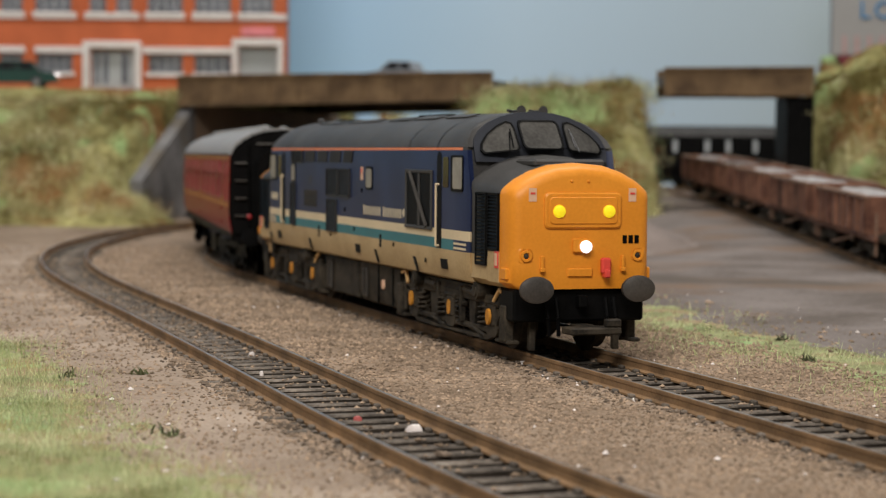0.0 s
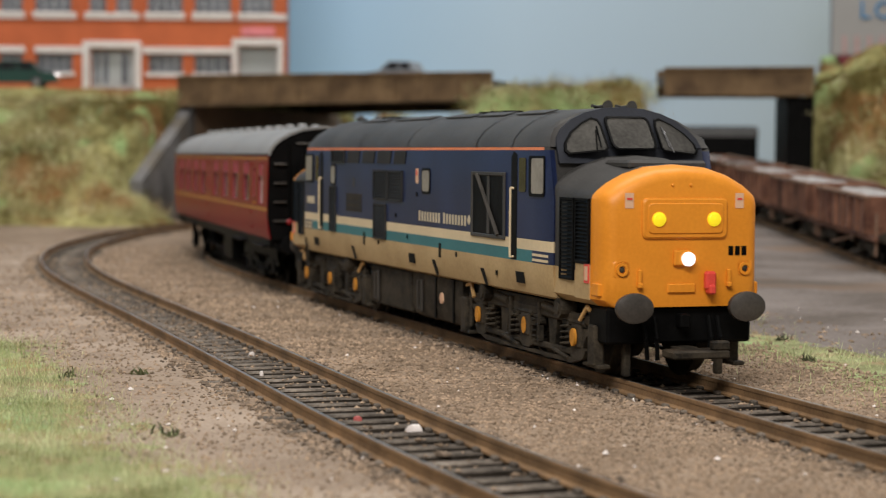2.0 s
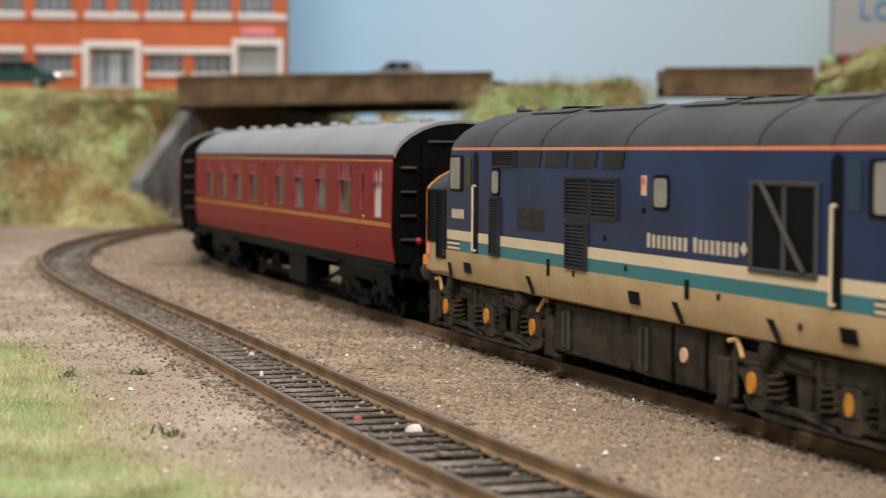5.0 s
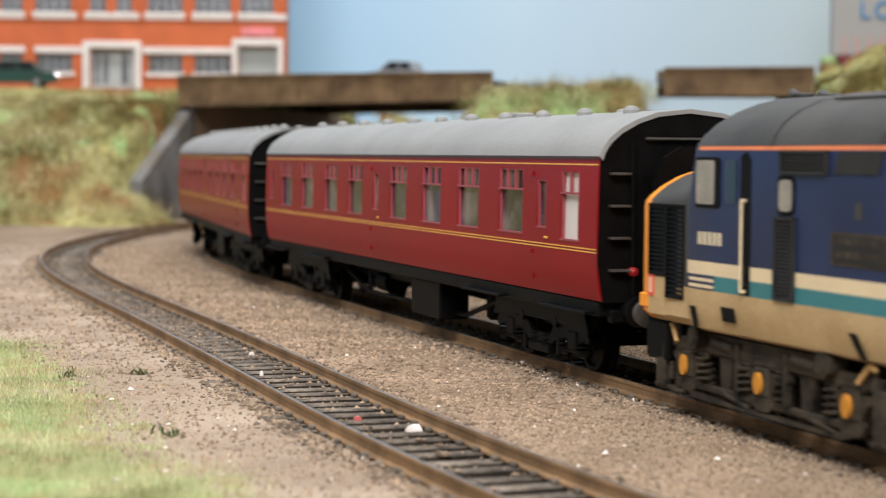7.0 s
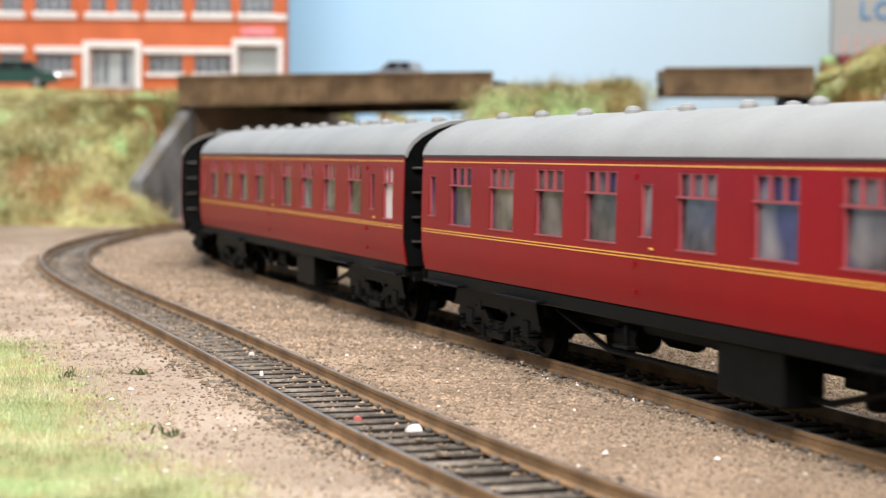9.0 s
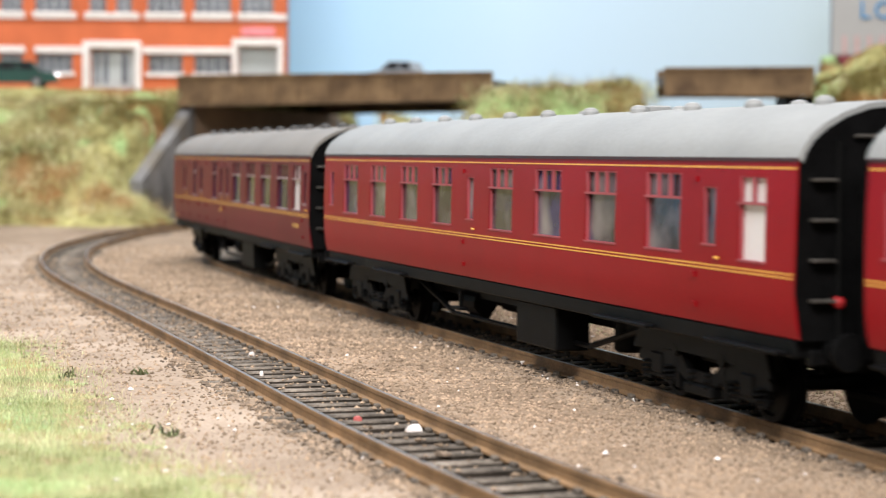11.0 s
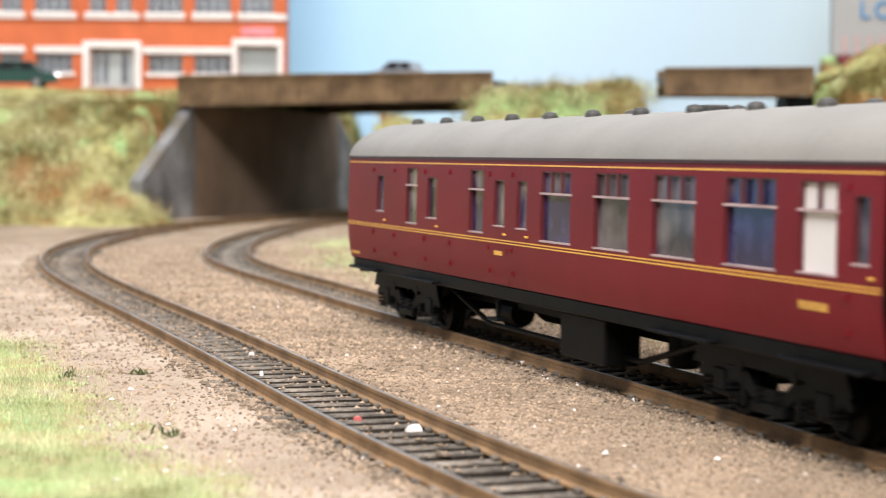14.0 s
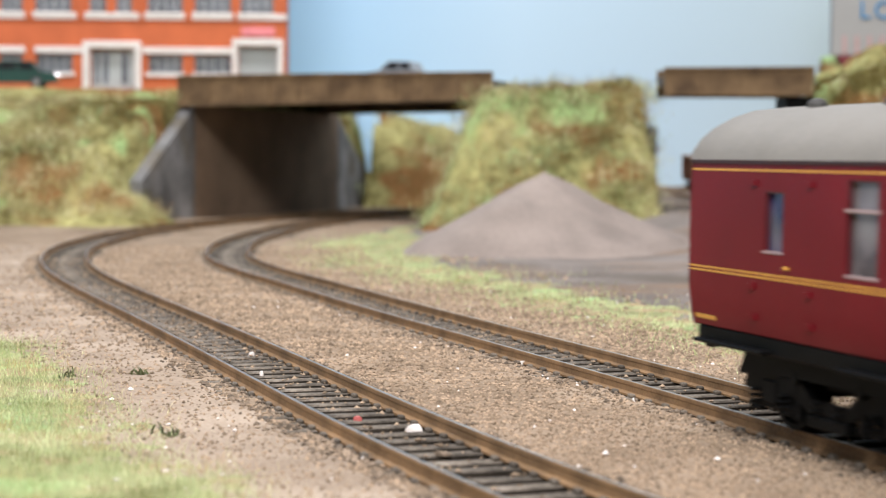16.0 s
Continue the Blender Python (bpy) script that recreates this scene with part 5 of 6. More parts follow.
def coach(label, paint, roofing, windows, doors, brake=False):
    """windows: (from, to, foot, head, kind)."""
    ob = thing("coach", None, None, label, "railway coach", group="coaches of the train")
    holes = [w[:4] for w in windows]
    for s in (-1, 1):
        part("side", coach_side(s, holes), paint, ob, smooth=25, weld=True)
        for k, (x0, x1, z0, z1, kind) in enumerate(windows):
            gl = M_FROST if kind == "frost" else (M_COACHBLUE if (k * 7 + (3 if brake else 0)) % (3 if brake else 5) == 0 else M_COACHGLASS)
            ya, yb = s * (side_y(z0) - 0.75), s * (side_y(z1) - 0.75)
            g = Shape().add([(x0, ya, z0), (x1, ya, z0), (x1, yb, z1), (x0, yb, z1), (x0, ya - s * 0.3, z0), (x1, ya - s * 0.3, z0), (x1, yb - s * 0.3, z1), (x0, yb - s * 0.3, z1)],
                            [(0, 1, 2, 3), (4, 5, 6, 7), (0, 1, 5, 4), (2, 3, 7, 6)])
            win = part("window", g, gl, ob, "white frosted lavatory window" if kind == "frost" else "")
            fr = Shape()
            t = 0.28
            yy = lambda z: sorted((s * (side_y(z) - 0.7), s * (side_y(z) - 0.15)))
            fr.box(x0, x0 + t, *yy((z0 + z1) / 2), z0, z1, 1).box(x1 - t, x1, *yy((z0 + z1) / 2), z0, z1, 1)
            fr.box(x0, x1, *yy(z1), z1 - t, z1, 1)
            zs_ = sorted((s * (side_y(z0) - 0.7), s * (side_y(z0) + 0.14)))
            fr.box(x0 - 0.3, x1 + 0.3, *zs_, z0 - 0.1, z0 + 0.22)
            part("frame", fr, [M_FRAME if brake else M_CREAM_DIM, M_FRAMEDARK if brake else M_CREAM_DIM], win)
            if kind in ("big", "frost", "tall") and z1 - z0 > 9:
                zt = z0 + (z1 - z0) * 0.67
                v = Shape().box(x0 - 0.5, x1 + 0.5, *sorted((s * (side_y(zt) - 0.6), s * (side_y(zt) + 0.12))), zt, zt + 0.4)
                n = {"big": 3, "frost": 2, "tall": 1}[kind]
                for i in range(1, n):
                    x = x0 + (x1 - x0) * i / n
                    v.box(x - 0.3, x + 0.3, *sorted((s * (side_y(zt) - 0.6), s * (side_y(zt) - 0.05))), zt + 0.4, z1, 1)
                part("ventilator_bar", v, [M_FRAME if brake else M_CREAM_DIM, M_FRAMEDARK if brake else M_CREAM_DIM], win)
        part("lining", band(s, -LONG + 0.3, LONG - 0.3, 24.42, 0.24), M_GOLD, ob, "gold line along the waist")
        part("lining", band(s, -LONG + 0.3, LONG - 0.3, 23.86, 0.24), M_GOLD, ob, "gold line along the waist")
        part("lining", band(s, -LONG + 0.3, LONG - 0.3, 39.75, 0.26), M_GOLD, ob, "gold line under the eaves")
        part("cornice", band(s, -LONG, LONG, 40.85, 0.55, 0.25), M_GUTTER, ob, "dark gutter under the roof")
        for x0, x1 in doors:
            for x in (x0, x1):
                part("door_joint", band(s, x - 0.12, x + 0.12, 15.4, 24.0, 0.015), M_BLACK, ob)
            for z in (17.5, 22.3, 37.5):
                part("hinge", band(s, x0 - 1.6, x0 - 0.3, z, 0.9, 0.35), paint, ob)
            part("door_handle", Shape().rod((x1 - 1.4, s * (side_y(25.8) + 0.35), 25.8), (x1 - 0.3, s * (side_y(25.8) + 0.35), 25.8), 0.25, 0, 6).box(x1 - 1.2, x1 - 0.8, *sorted((s * (side_y(25.8) - 0.1), s * (side_y(25.8) + 0.3))), 25.6, 26.0), M_GOLD, ob)
        part("solebar", Shape().box(-130, 130, *sorted((s * 14.8, s * 16.9)), 12.3, 15.15, 0, 0.3), M_BLACK, ob)
        for x0, x1 in ((-128, -104), (-82, -58), (58, 82), (104, 128)):
            part("step_board", Shape().box(x0, x1, *sorted((s * 16.5, s * 18.8)), 12.6, 13.2, 0, 0.15), M_BLACK, ob)
        part("truss", Shape().rod((-66, s * 11, 11), (-40, s * 11, 5.2), 0.6, 0, 6).rod((-40, s * 11, 5.2), (40, s * 11, 5.2), 0.6, 0, 6).rod((40, s * 11, 5.2), (66, s * 11, 11), 0.6, 0, 6), M_BLACK, ob)
        part("battery_box", Shape().box(11, 33, *sorted((s * 8.0, s * 15.2)), 3.6, 12.2, 0, 0.4), M_BLACK, ob)
        part("underframe_girder", Shape().box(-70, 70, *sorted((s * 5.0, s * 6.4)), 8.6, 12.3, 0, 0.2), M_BLACK, ob)
        part("dynamo", Shape().rod((-46, s * 5, 7.5), (-36, s * 5, 7.5), 2.8, 0, 14), M_BLACK, ob)
        part("vacuum_cylinder", Shape().turned((44, s * 4.5, 4.4), (0, 0, 1), [(0, 2.4), (0.6, 3.0), (5.6, 3.0), (6.2, 2.2)], 0, 16), M_BLACK, ob)
        part("footstep", Shape().box(-26, -20, *sorted((s * 14.5, s * 16.8)), 7.4, 8.0, 0, 0.1).box(-23.4, -22.6, *sorted((s * 15, s * 15.8)), 8.0, 11.5), M_BLACK, ob)
    if brake:
        part("guard_door_panel", band(-1, -21.5, -11.5, 15.6, 7.4, 0.18), paint, ob)
        part("door_plate", band(-1, -18.5, -14.0, 21.4, 0.9, 0.22), M_GOLD, ob, "small gold plate")
        part("number_bar", band(-1, 109.0, 117.2, 20.4, 1.2), M_NUMBER, ob, "gold number bar")
        part("corner_stripe", band(-1, -129.8, -122.5, 16.2, 0.7), M_GOLD, ob, "yellow corner stripe")
        for x in (-110, -92, -68, -50):
            for z in (17.4, 22.0, 37.6):
                part("hinge", band(-1, x, x + 1.8, z, 0.9, 0.4), paint, ob)
    top = [(-y, z) for y, z in ROOF] + [(y, z) for y, z in reversed(ROOF)]
    low = [(y * 0.97, z - 0.8) for y, z in top]
    rings = [[(x, y, z) for y, z in top] + [(x, y, z) for y, z in reversed(low)] for x in np.linspace(-LONG - 0.6, LONG + 0.6, 13)]
    roof = part("roof", Shape().loft(rings), roofing, ob, "grey rounded roof with small vents", smooth=35)
    for i in range(11):
        for y in (-4.2, 4.2) if i % 2 else (-4.2,):
            x = -115 + i * 23
            part("roof_vent", Shape().turned((x, y, 49.3), (0, 0, 1), [(0, 1.7), (0.9, 1.6), (1.5, 1.2), (1.75, 0.3)], 0, 12), M_ROOFBLK if brake else roofing, roof)
    part("roof_hatch", Shape().box(38, 47, -2.2, 2.2, 49.6, 51.0, 0, 0.3), M_ROOFBLK if brake else roofing, roof)
    part("floor", Shape().box(-130.5, 130.5, -15.5, 15.5, 12.4, 15.4), M_BLACK, ob)
    part("partition", Shape().box(-129, 129, -1.0, 1.0, 14.5, 46), M_WHITE, ob)
    for e in (-1, 1):
        outline = [(-16.8, 15.0), (-17.9, 22), (-17.5, 41)] + [(y * 0.97, z - 0.3) for y, z in top[1:-1]] + [(17.5, 41), (17.9, 22), (16.8, 15.0)]
        part("end_wall", Shape().loft([[(e * (LONG - d), y, z) for y, z in outline] for d in (0.9, -0.35)]), M_BLACK, ob, "black coach end")
        gw = [(-8.6, 12.5), (-8.6, 38), (-7.4, 41.2), (-4, 43.2), (4, 43.2), (7.4, 41.2), (8.6, 38), (8.6, 12.5)]
        g = part("gangway", Shape().loft([[(e * (LONG + d), y * k, 12.5 + (z - 12.5) * k) for y, z in gw] for d, k in ((0.3, 0.93), (1.6, 0.93), (1.8, 0.88), (3.0, 0.93), (3.2, 0.88), (4.2, 0.95), (4.4, 1.0), (5.3, 1.0))]), M_BLACK, ob, "black corridor gangway")
        for s in (-1, 1):
            for z in (20.6, 26.4, 32.2, 38.0):
                part("end_step", Shape().box(*sorted((e * (LONG + 0.3), e * (LONG + 2.0))), s * 14 - 1.9, s * 14 + 1.9, z, z + 0.5, 0, 0.1), M_BUFFER, ob)
            part("end_pipe", Shape().rod((e * (LONG + 0.9), s * 11, 13), (e * (LONG + 0.9), s * 11.4, 44), 0.4, 0, 6), M_BLACK, ob)
            bf = part("buffer", Shape().turned((e * (LONG - 0.5), s * 11.3, 13.6), (e, 0, 0), [(0, 1.8), (1.0, 1.8), (1.1, 1.2), (4.2, 1.1)], 0, 14), M_BLACK, ob)
            part("buffer_head", Shape().turned((e * (LONG + 3.6), s * 11.3, 13.6), (e, 0, 0), [(0, 2.6), (0.5, 2.9), (1.0, 2.7), (1.1, 0.2)], 0, 20), M_BLACK, bf, smooth=40)
        part("headstock", Shape().box(*sorted((e * (LONG - 2), e * LONG)), -15, 15, 11.2, 13.6, 0, 0.3), M_BLACK, ob)
        part("coupling_bar", Shape().box(*sorted((e * (LONG - 14), e * (LONG + 5.2))), -1.4, 1.4, 5.0, 6.0, 0, 0.2).box(*sorted((e * (LONG + 4.0), e * (LONG + 5.2))), -5, 5, 5.0, 6.2, 0, 0.2), M_BLACK, ob)
        part("end_handrail", Shape().rod((e * (LONG + 1.0), -9, 44.6), (e * (LONG + 1.0), 9, 44.6), 0.3, 0, 6), M_BUFFER, ob)
    if not brake:
        part("red_socket", Shape().turned((LONG + 0.3, -11.2, 20.6), (1, 0, 0), [(0, 0.9), (1.0, 0.85), (1.1, 0.6), (1.3, 0.2)], 0, 14), M_REDDIM, ob, "small red end socket")
    return ob, [(coach_bogie(ob, 93), 93), (coach_bogie(ob, -93), -93)]


M_FRAME = mat("dull_silver_frame", (0.38, 0.27, 0.27), 0.45, var=0.2, size=5)
M_FRAMEDARK = mat("maroon_frame", (0.075, 0.012, 0.016), 0.45, var=0.15)
M_CREAM_DIM = mat("dusty_pink_frame", (0.30, 0.055, 0.065), 0.5, var=0.1)
PLAIN = [(c - 6.8, c + 6.8, 26.0, 38.8, "big") for c in (-105, -80, -54.2, -29.6, 8.6, 34.6, 60.3, 86.6)] + [(-12.6, -8.2, 27.6, 36.8, "slim"), (101.5, 106.0, 27.6, 36.8, "slim"), (-126.3, -121.8, 27.6, 36.8, "slim"), (114.0, 122.4, 25.7, 38.5, "frost")]
BRAKE = [(7.3, 22.4, 25.3, 38.8, "big"), (33.8, 48.8, 25.3, 38.8, "big"), (59.0, 74.9, 25.3, 38.8, "big"), (85.3, 101.7, 25.3, 38.8, "big"), (108.8, 119.4, 25.5, 38.6, "frost"), (123.8, 128.0, 27.4, 36.8, "slim"),
         (-105.2, -99.2, 27.8, 36.8, "slim"), (-80.6, -72.2, 25.7, 38.8, "tall"), (-64.6, -57.4, 27.4, 36.8, "slim"), (-34.8, -26.0, 25.5, 38.8, "tall"), (-19.4, -13.2, 27.3, 36.8, "slim"), (-6.0, -0.4, 27.2, 36.8, "slim")]
coaches, coach_bogies = [], []
for args in (("glossy maroon passenger coach with gold lining and pale grey roof", M_MAROON, M_GREYROOF, PLAIN, [(-14.2, -6.6), (99.5, 108)]),
             ("glossy maroon passenger coach with gold lining and pale grey roof", M_MAROON, M_GREYROOF, PLAIN, [(-14.2, -6.6), (99.5, 108)]),
             ("faded maroon brake coach with gold lining and warm grey roof", M_MAROON_OLD, M_GREYROOF_OLD, BRAKE, [(-107.5, -96.5), (-66, -55.5), (-21.8, -11.2), (-8.2, 1.4), (123, 130)], True)):
    c, b = coach(*args)
    coaches.append(c)
    coach_bogies.append(b)
# ---- the yard: wagons on the siding, a parcels van beyond the bridge, the gravel heap ----
def wagon_bogie(parent, x):
    sh = Shape().box(-4, 4, -9, 9, 5, 7, 0, 0.3)
    for s in (-1, 1):
        sh.plate([(-15, 6.5), (-13, 7.6), (13, 7.6), (15, 6.5), (15, 4.2), (11, 3.2), (5, 5.0), (-5, 5.0), (-11, 3.2), (-15, 4.2)], 1, s * 11.5 - 0.6, 1.2)
        for cx in (-11, 11):
            sh.box(cx - 2, cx + 2, *sorted((s * 11.2, s * 13.2)), 3.2, 6.4, 0, 0.3)
    b = part("bogie", sh, M_DIRTY, parent, "rusty dark bogie", m=mm(x, 0, 0))
    for cx in (-11, 11):
        part("wheelset", COACH_WHEEL, None, b, m=mm(cx, 0, 6.1))
    return b


def wagon():
    ob = thing("open_wagon", None, None, "rusty brown open wagon loaded with grey stone", "wagon", group="wagons on the siding")
    part("underframe", Shape().box(-57, 57, -12, 12, 9, 11.4, 0, 0.4), M_DIRTY, ob)
    for s in (-1, 1):
        part("side", Shape().box(-47, 47, *sorted((s * 14.6, s * 15.6)), 11.5, 26, 0, 0.2), M_WAGON, ob)
        part("top_rim", Shape().box(-47.4, 47.4, *sorted((s * 14.3, s * 16.6)), 25.2, 26.6, 0, 0.3), M_WAGONRIM, ob, "worn pale rim")
        for k in range(8):
            x = -46 + k * 13.14
            part("rib", Shape().box(x - 0.8, x + 0.8, *sorted((s * 15.6, s * 16.7)), 11.6, 25.2, 0, 0.25), M_WAGON, ob)
        part("solebar", Shape().box(-57, 57, *sorted((s * 13, s * 14.6)), 9.2, 11.4, 0, 0.2), M_WAGON, ob)
        part("brake_lever", Shape().rod((-20, s * 14.4, 9), (18, s * 14.8, 4.2), 0.5, 0, 6), M_WAGONRIM, ob)
        for e in (-1, 1):
            part("ladder", Shape().box(e * 54 - 0.7, e * 54 + 0.7, *sorted((s * 12.7, s * 13.6)), 3.5, 20, 0, 0.2), M_WAGONRIM, ob, "pale rusty end post")
    for e in (-1, 1):
        part("end", Shape().box(*sorted((e * 46, e * 47.2)), -14.5, 14.5, 11.5, 26.4, 0, 0.2), M_WAGON, ob)
        for s in (-1, 1):
            part("buffer", Shape().turned((e * 57, s * 10.5, 11), (e, 0, 0), [(0, 1.4), (2.2, 1.1), (2.3, 2.2), (3.0, 2.1)], 0, 14), M_DIRTY, ob)
    xs, ys = np.linspace(-45.9, 45.9, 46), np.linspace(-14.4, 14.4, 13)
    X, Y = np.meshgrid(xs, ys)
    Z = 24.6 + bumpy(X, Y, 16) * 1.6 + bumpy(X, Y, 4, 2) * 0.9 - 0.012 * Y * Y + 0.9
    n, m = X.shape
    top = Shape().add(list(zip(X.ravel(), Y.ravel(), Z.ravel())), [(j * m + i, j * m + i + 1, (j + 1) * m + i + 1, (j + 1) * m + i) for j in range(n - 1) for i in range(m - 1)])
    part("load", top, M_LOAD, ob, "heaped pale grey stone")
    for x in (-36, 36):
        wagon_bogie(ob, x)
    return ob


def yard_pose(y):
    slope = math.degrees(math.atan2(12.0, 420)) if y > 720 else 0
    return mm(177.0 + (y - 560) * 0.005, y, float(yard_rise(177, y)) + 0.1, 0, -slope, 90.3)


first = wagon()
first.matrix_basis = yard_pose(782)
for y in (903, 1024, 1145, 1266):
    copy_thing(first, yard_pose(y))


def far_line():
    sh = Shape().box(10, 640, 1532, 1592, -9, 13.4, 0, 1)
    thing("far_trackbed", sh, M_YARD, "dark dirt trackbed behind the bridge", "trackbed", kind="structure")
    ob = thing("railway_track", None, None, "dark far track behind the plate bridge", "railway track", group="tracks")
    for d in (-8.7, 8.7):
        part("rail", Shape().box(12, 638, 1562 + d - 0.5, 1562 + d + 0.5, 14.4, 17, 0, 0.1), M_RUST, ob)
    me = sleeper_mesh()
    for k in range(70):
        part("sleeper", me, None, ob, m=mm(16 + k * 8.9, 1562, 17.0))


far_line()


def van():
    ob = thing("parcels_van", None, None, "black bogie van with a dark rounded roof", "railway van")
    half = 70.0
    body = [[(x, y, z) for y, z in mirror([(15.5, 13), (17, 16), (17.2, 41)])] for x in (-half, half)]
    part("body", Shape().loft(body), M_BLACK, ob)
    top = [(-y, z) for y, z in ROOF] + [(y, z) for y, z in reversed(ROOF)]
    part("roof", Shape().loft([[(x, y, z - 0.3) for y, z in top] for x in np.linspace(-half - 1, half + 1, 5)]), M_ROOFBLK, ob, smooth=35)
    for x in (-23, -1, 16, 42):
        for s in (-1, 1):
            part("window", Shape().box(x - 1.8, x + 1.8, *sorted((s * 17.0, s * 17.4)), 28, 38, 0, 0.2), M_SHUTTER, ob, "small pale window")
    part("underframe", Shape().box(-half, half, -14, 14, 10, 12.9, 0, 0.3), M_BLACK, ob)
    for x in (-46, 46):
        b = part("bogie", Shape().box(-16, 16, -12.5, -11, 3.5, 8, 0, 0.3).box(-16, 16, 11, 12.5, 3.5, 8, 0, 0.3).box(-4, 4, -11, 11, 6, 9.9), M_BLACK, ob, m=mm(x, 0, 0))
        for cx in (-11, 11):
            part("wheelset", COACH_WHEEL, None, b, m=mm(cx, 0, 6.1))
    return ob


parcels_van = van()


def gravel_heap():
    n, rings = 72, 26
    sh = Shape()
    pts = []
    for j in range(rings + 1):
        q = j / rings
        for i in range(n):
            a = 2 * math.pi * i / n
            wob = 1 + 0.10 * math.sin(2 * a + 0.6) + 0.06 * math.sin(5 * a + 1.0)
            x, y = 46 + 66 * q * wob * math.cos(a), 872 + 72 * q * wob * math.sin(a)
            z = 37.5 * (1 - q) ** 1.12 - 1.6 * math.exp(-(q / 0.12) ** 2)
            z += 5.5 * math.exp(-(((x - 28) / 17) ** 2 + ((y - 835) / 16) ** 2))
            x0, y0 = np.array(x), np.array(y)
            z += float(bumpy(x0, y0, 22)) * 1.6 * (1 - q) + float(bumpy(x0, y0, 3.5, 2)) * 0.5
            pts.append((x, y, z + (float(ground_z(x0, y0, np.array(50.0))) - 0.8 if q > 0.9 else -1.5 + float(yard_rise(x0, y0)))))
    f = [(j * n + i, j * n + (i + 1) % n, (j + 1) * n + (i + 1) % n, (j + 1) * n + i) for j in range(rings) for i in range(n)]
    sh.add(pts, f)
    thing("gravel_heap", sh, M_HEAP, "conical heap of pale brown-grey gravel", "gravel heap", smooth=50)


gravel_heap()


# ---- cars on the road ----
def car(name, label, paint, m, length=54.0):
    ob = thing(name, None, None, label, "car", m=m)
    h = length / 2
    prof = [(-h, 4), (-h, 9.5), (-h + 3, 11), (-h * 0.62, 11.6), (h * 0.45, 11.6), (h - 2, 10), (h, 8), (h, 4)]
    part("body", Shape().loft([[(x, y, z if abs(y) < 10 else z - 0.4) for x, z in prof] for y in (-11, -10, 10, 11)]), paint, ob, smooth=30)
    cab = [(-h * 0.66, 11.4), (-h * 0.5, 17.6), (h * 0.12, 18.0), (h * 0.46, 11.4)]
    part("cabin", Shape().loft([[(x * k, y, 11.4 + (z - 11.4) * k2) for x, z in cab] for y, k, k2 in ((-9.8, 0.97, 1), (9.8, 0.97, 1))]), paint, ob, smooth=20)
    for s in (-1, 1):
        for xa, xb, xc, xd in ((-0.56, -0.46, -0.24, -0.24), (-0.19, -0.19, 0.07, 0.32)):
            part("side_window", Shape().plate([(xa * h, 12.4), (xb * h, 16.6), (xc * h, 16.8), (xd * h, 12.4)], 1, s * 9.8 if s > 0 else -10.0, 0.2), M_GLASS, ob)
        for x in (-h * 0.6, h * 0.6):
            w = part("wheel", Shape().turned((x, s * 9.6, 4.0), (0, s, 0), [(0, 3.9), (1.6, 3.9), (1.7, 3.0), (1.4, 2.6)], 0, 18), M_TYRE, ob)
            part("hubcap", Shape().turned((x, s * 11.0, 4.0), (0, s, 0), [(0, 2.5), (0.4, 2.2), (0.5, 0.3)], 0, 14), M_CHROME, w)
    for e in (-1, 1):
        part("bumper", Shape().box(*sorted((e * h, e * (h + 1))), -10.5, 10.5, 5, 6.6, 0, 0.3), M_CHROME, ob)
        for y in (-8, 8):
            part("headlight", Shape().turned((e * h, y, 8.4), (e, 0, 0), [(0, 1.5), (0.5, 1.3), (0.6, 0.3)], 0, 12), M_CHROME, ob)
    return ob


ROAD = 88.2
car("estate_car", "dark green model estate car with chrome parked by the bank", M_GREENCAR, mm(-334, 1470, 90.0, 0, 0, 184) @ Matrix.Scale(1.16, 4), 64)
car("saloon_car", "grey model saloon car on the road bridge", M_GREYCAR, mm(-32, 1330, 88.0, 0, 0, 157), 50)


# ---- loose stuff on the ground ----
def cloud(name, label, category, P, size, m, squash=0.7, seed=1):
    """Many small eight-faced grains as one object."""
    rs = np.random.RandomState(seed)
    n = len(P)
    base = np.array([(1, 0, 0), (-1, 0, 0), (0, 1, 0), (0, -1, 0), (0, 0, 1), (0, 0, -1)], float)
    a = rs.rand(n) * 6.28
    c, s = np.cos(a), np.sin(a)
    jit = base[None] * (0.6 + 0.8 * rs.rand(n, 6, 1)) * size[:, None, None]
    jit[:, :, 2] *= squash
    V = np.stack([jit[:, :, 0] * c[:, None] - jit[:, :, 1] * s[:, None], jit[:, :, 0] * s[:, None] + jit[:, :, 1] * c[:, None], jit[:, :, 2]], 2) + P[:, None, :]
    F = np.array([(0, 2, 4), (2, 1, 4), (1, 3, 4), (3, 0, 4), (2, 0, 5), (1, 2, 5), (3, 1, 5), (0, 3, 5)])
    faces = (F[None] + (np.arange(n) * 6)[:, None, None]).reshape(-1, 3)
    me = bpy.data.meshes.new(name)
    me.from_pydata((V.reshape(-1, 3) * K).tolist(), [], faces.tolist())
    me.materials.append(m)
    me.update()
    return tagged(new(name, me), label, category, kind="stuff")


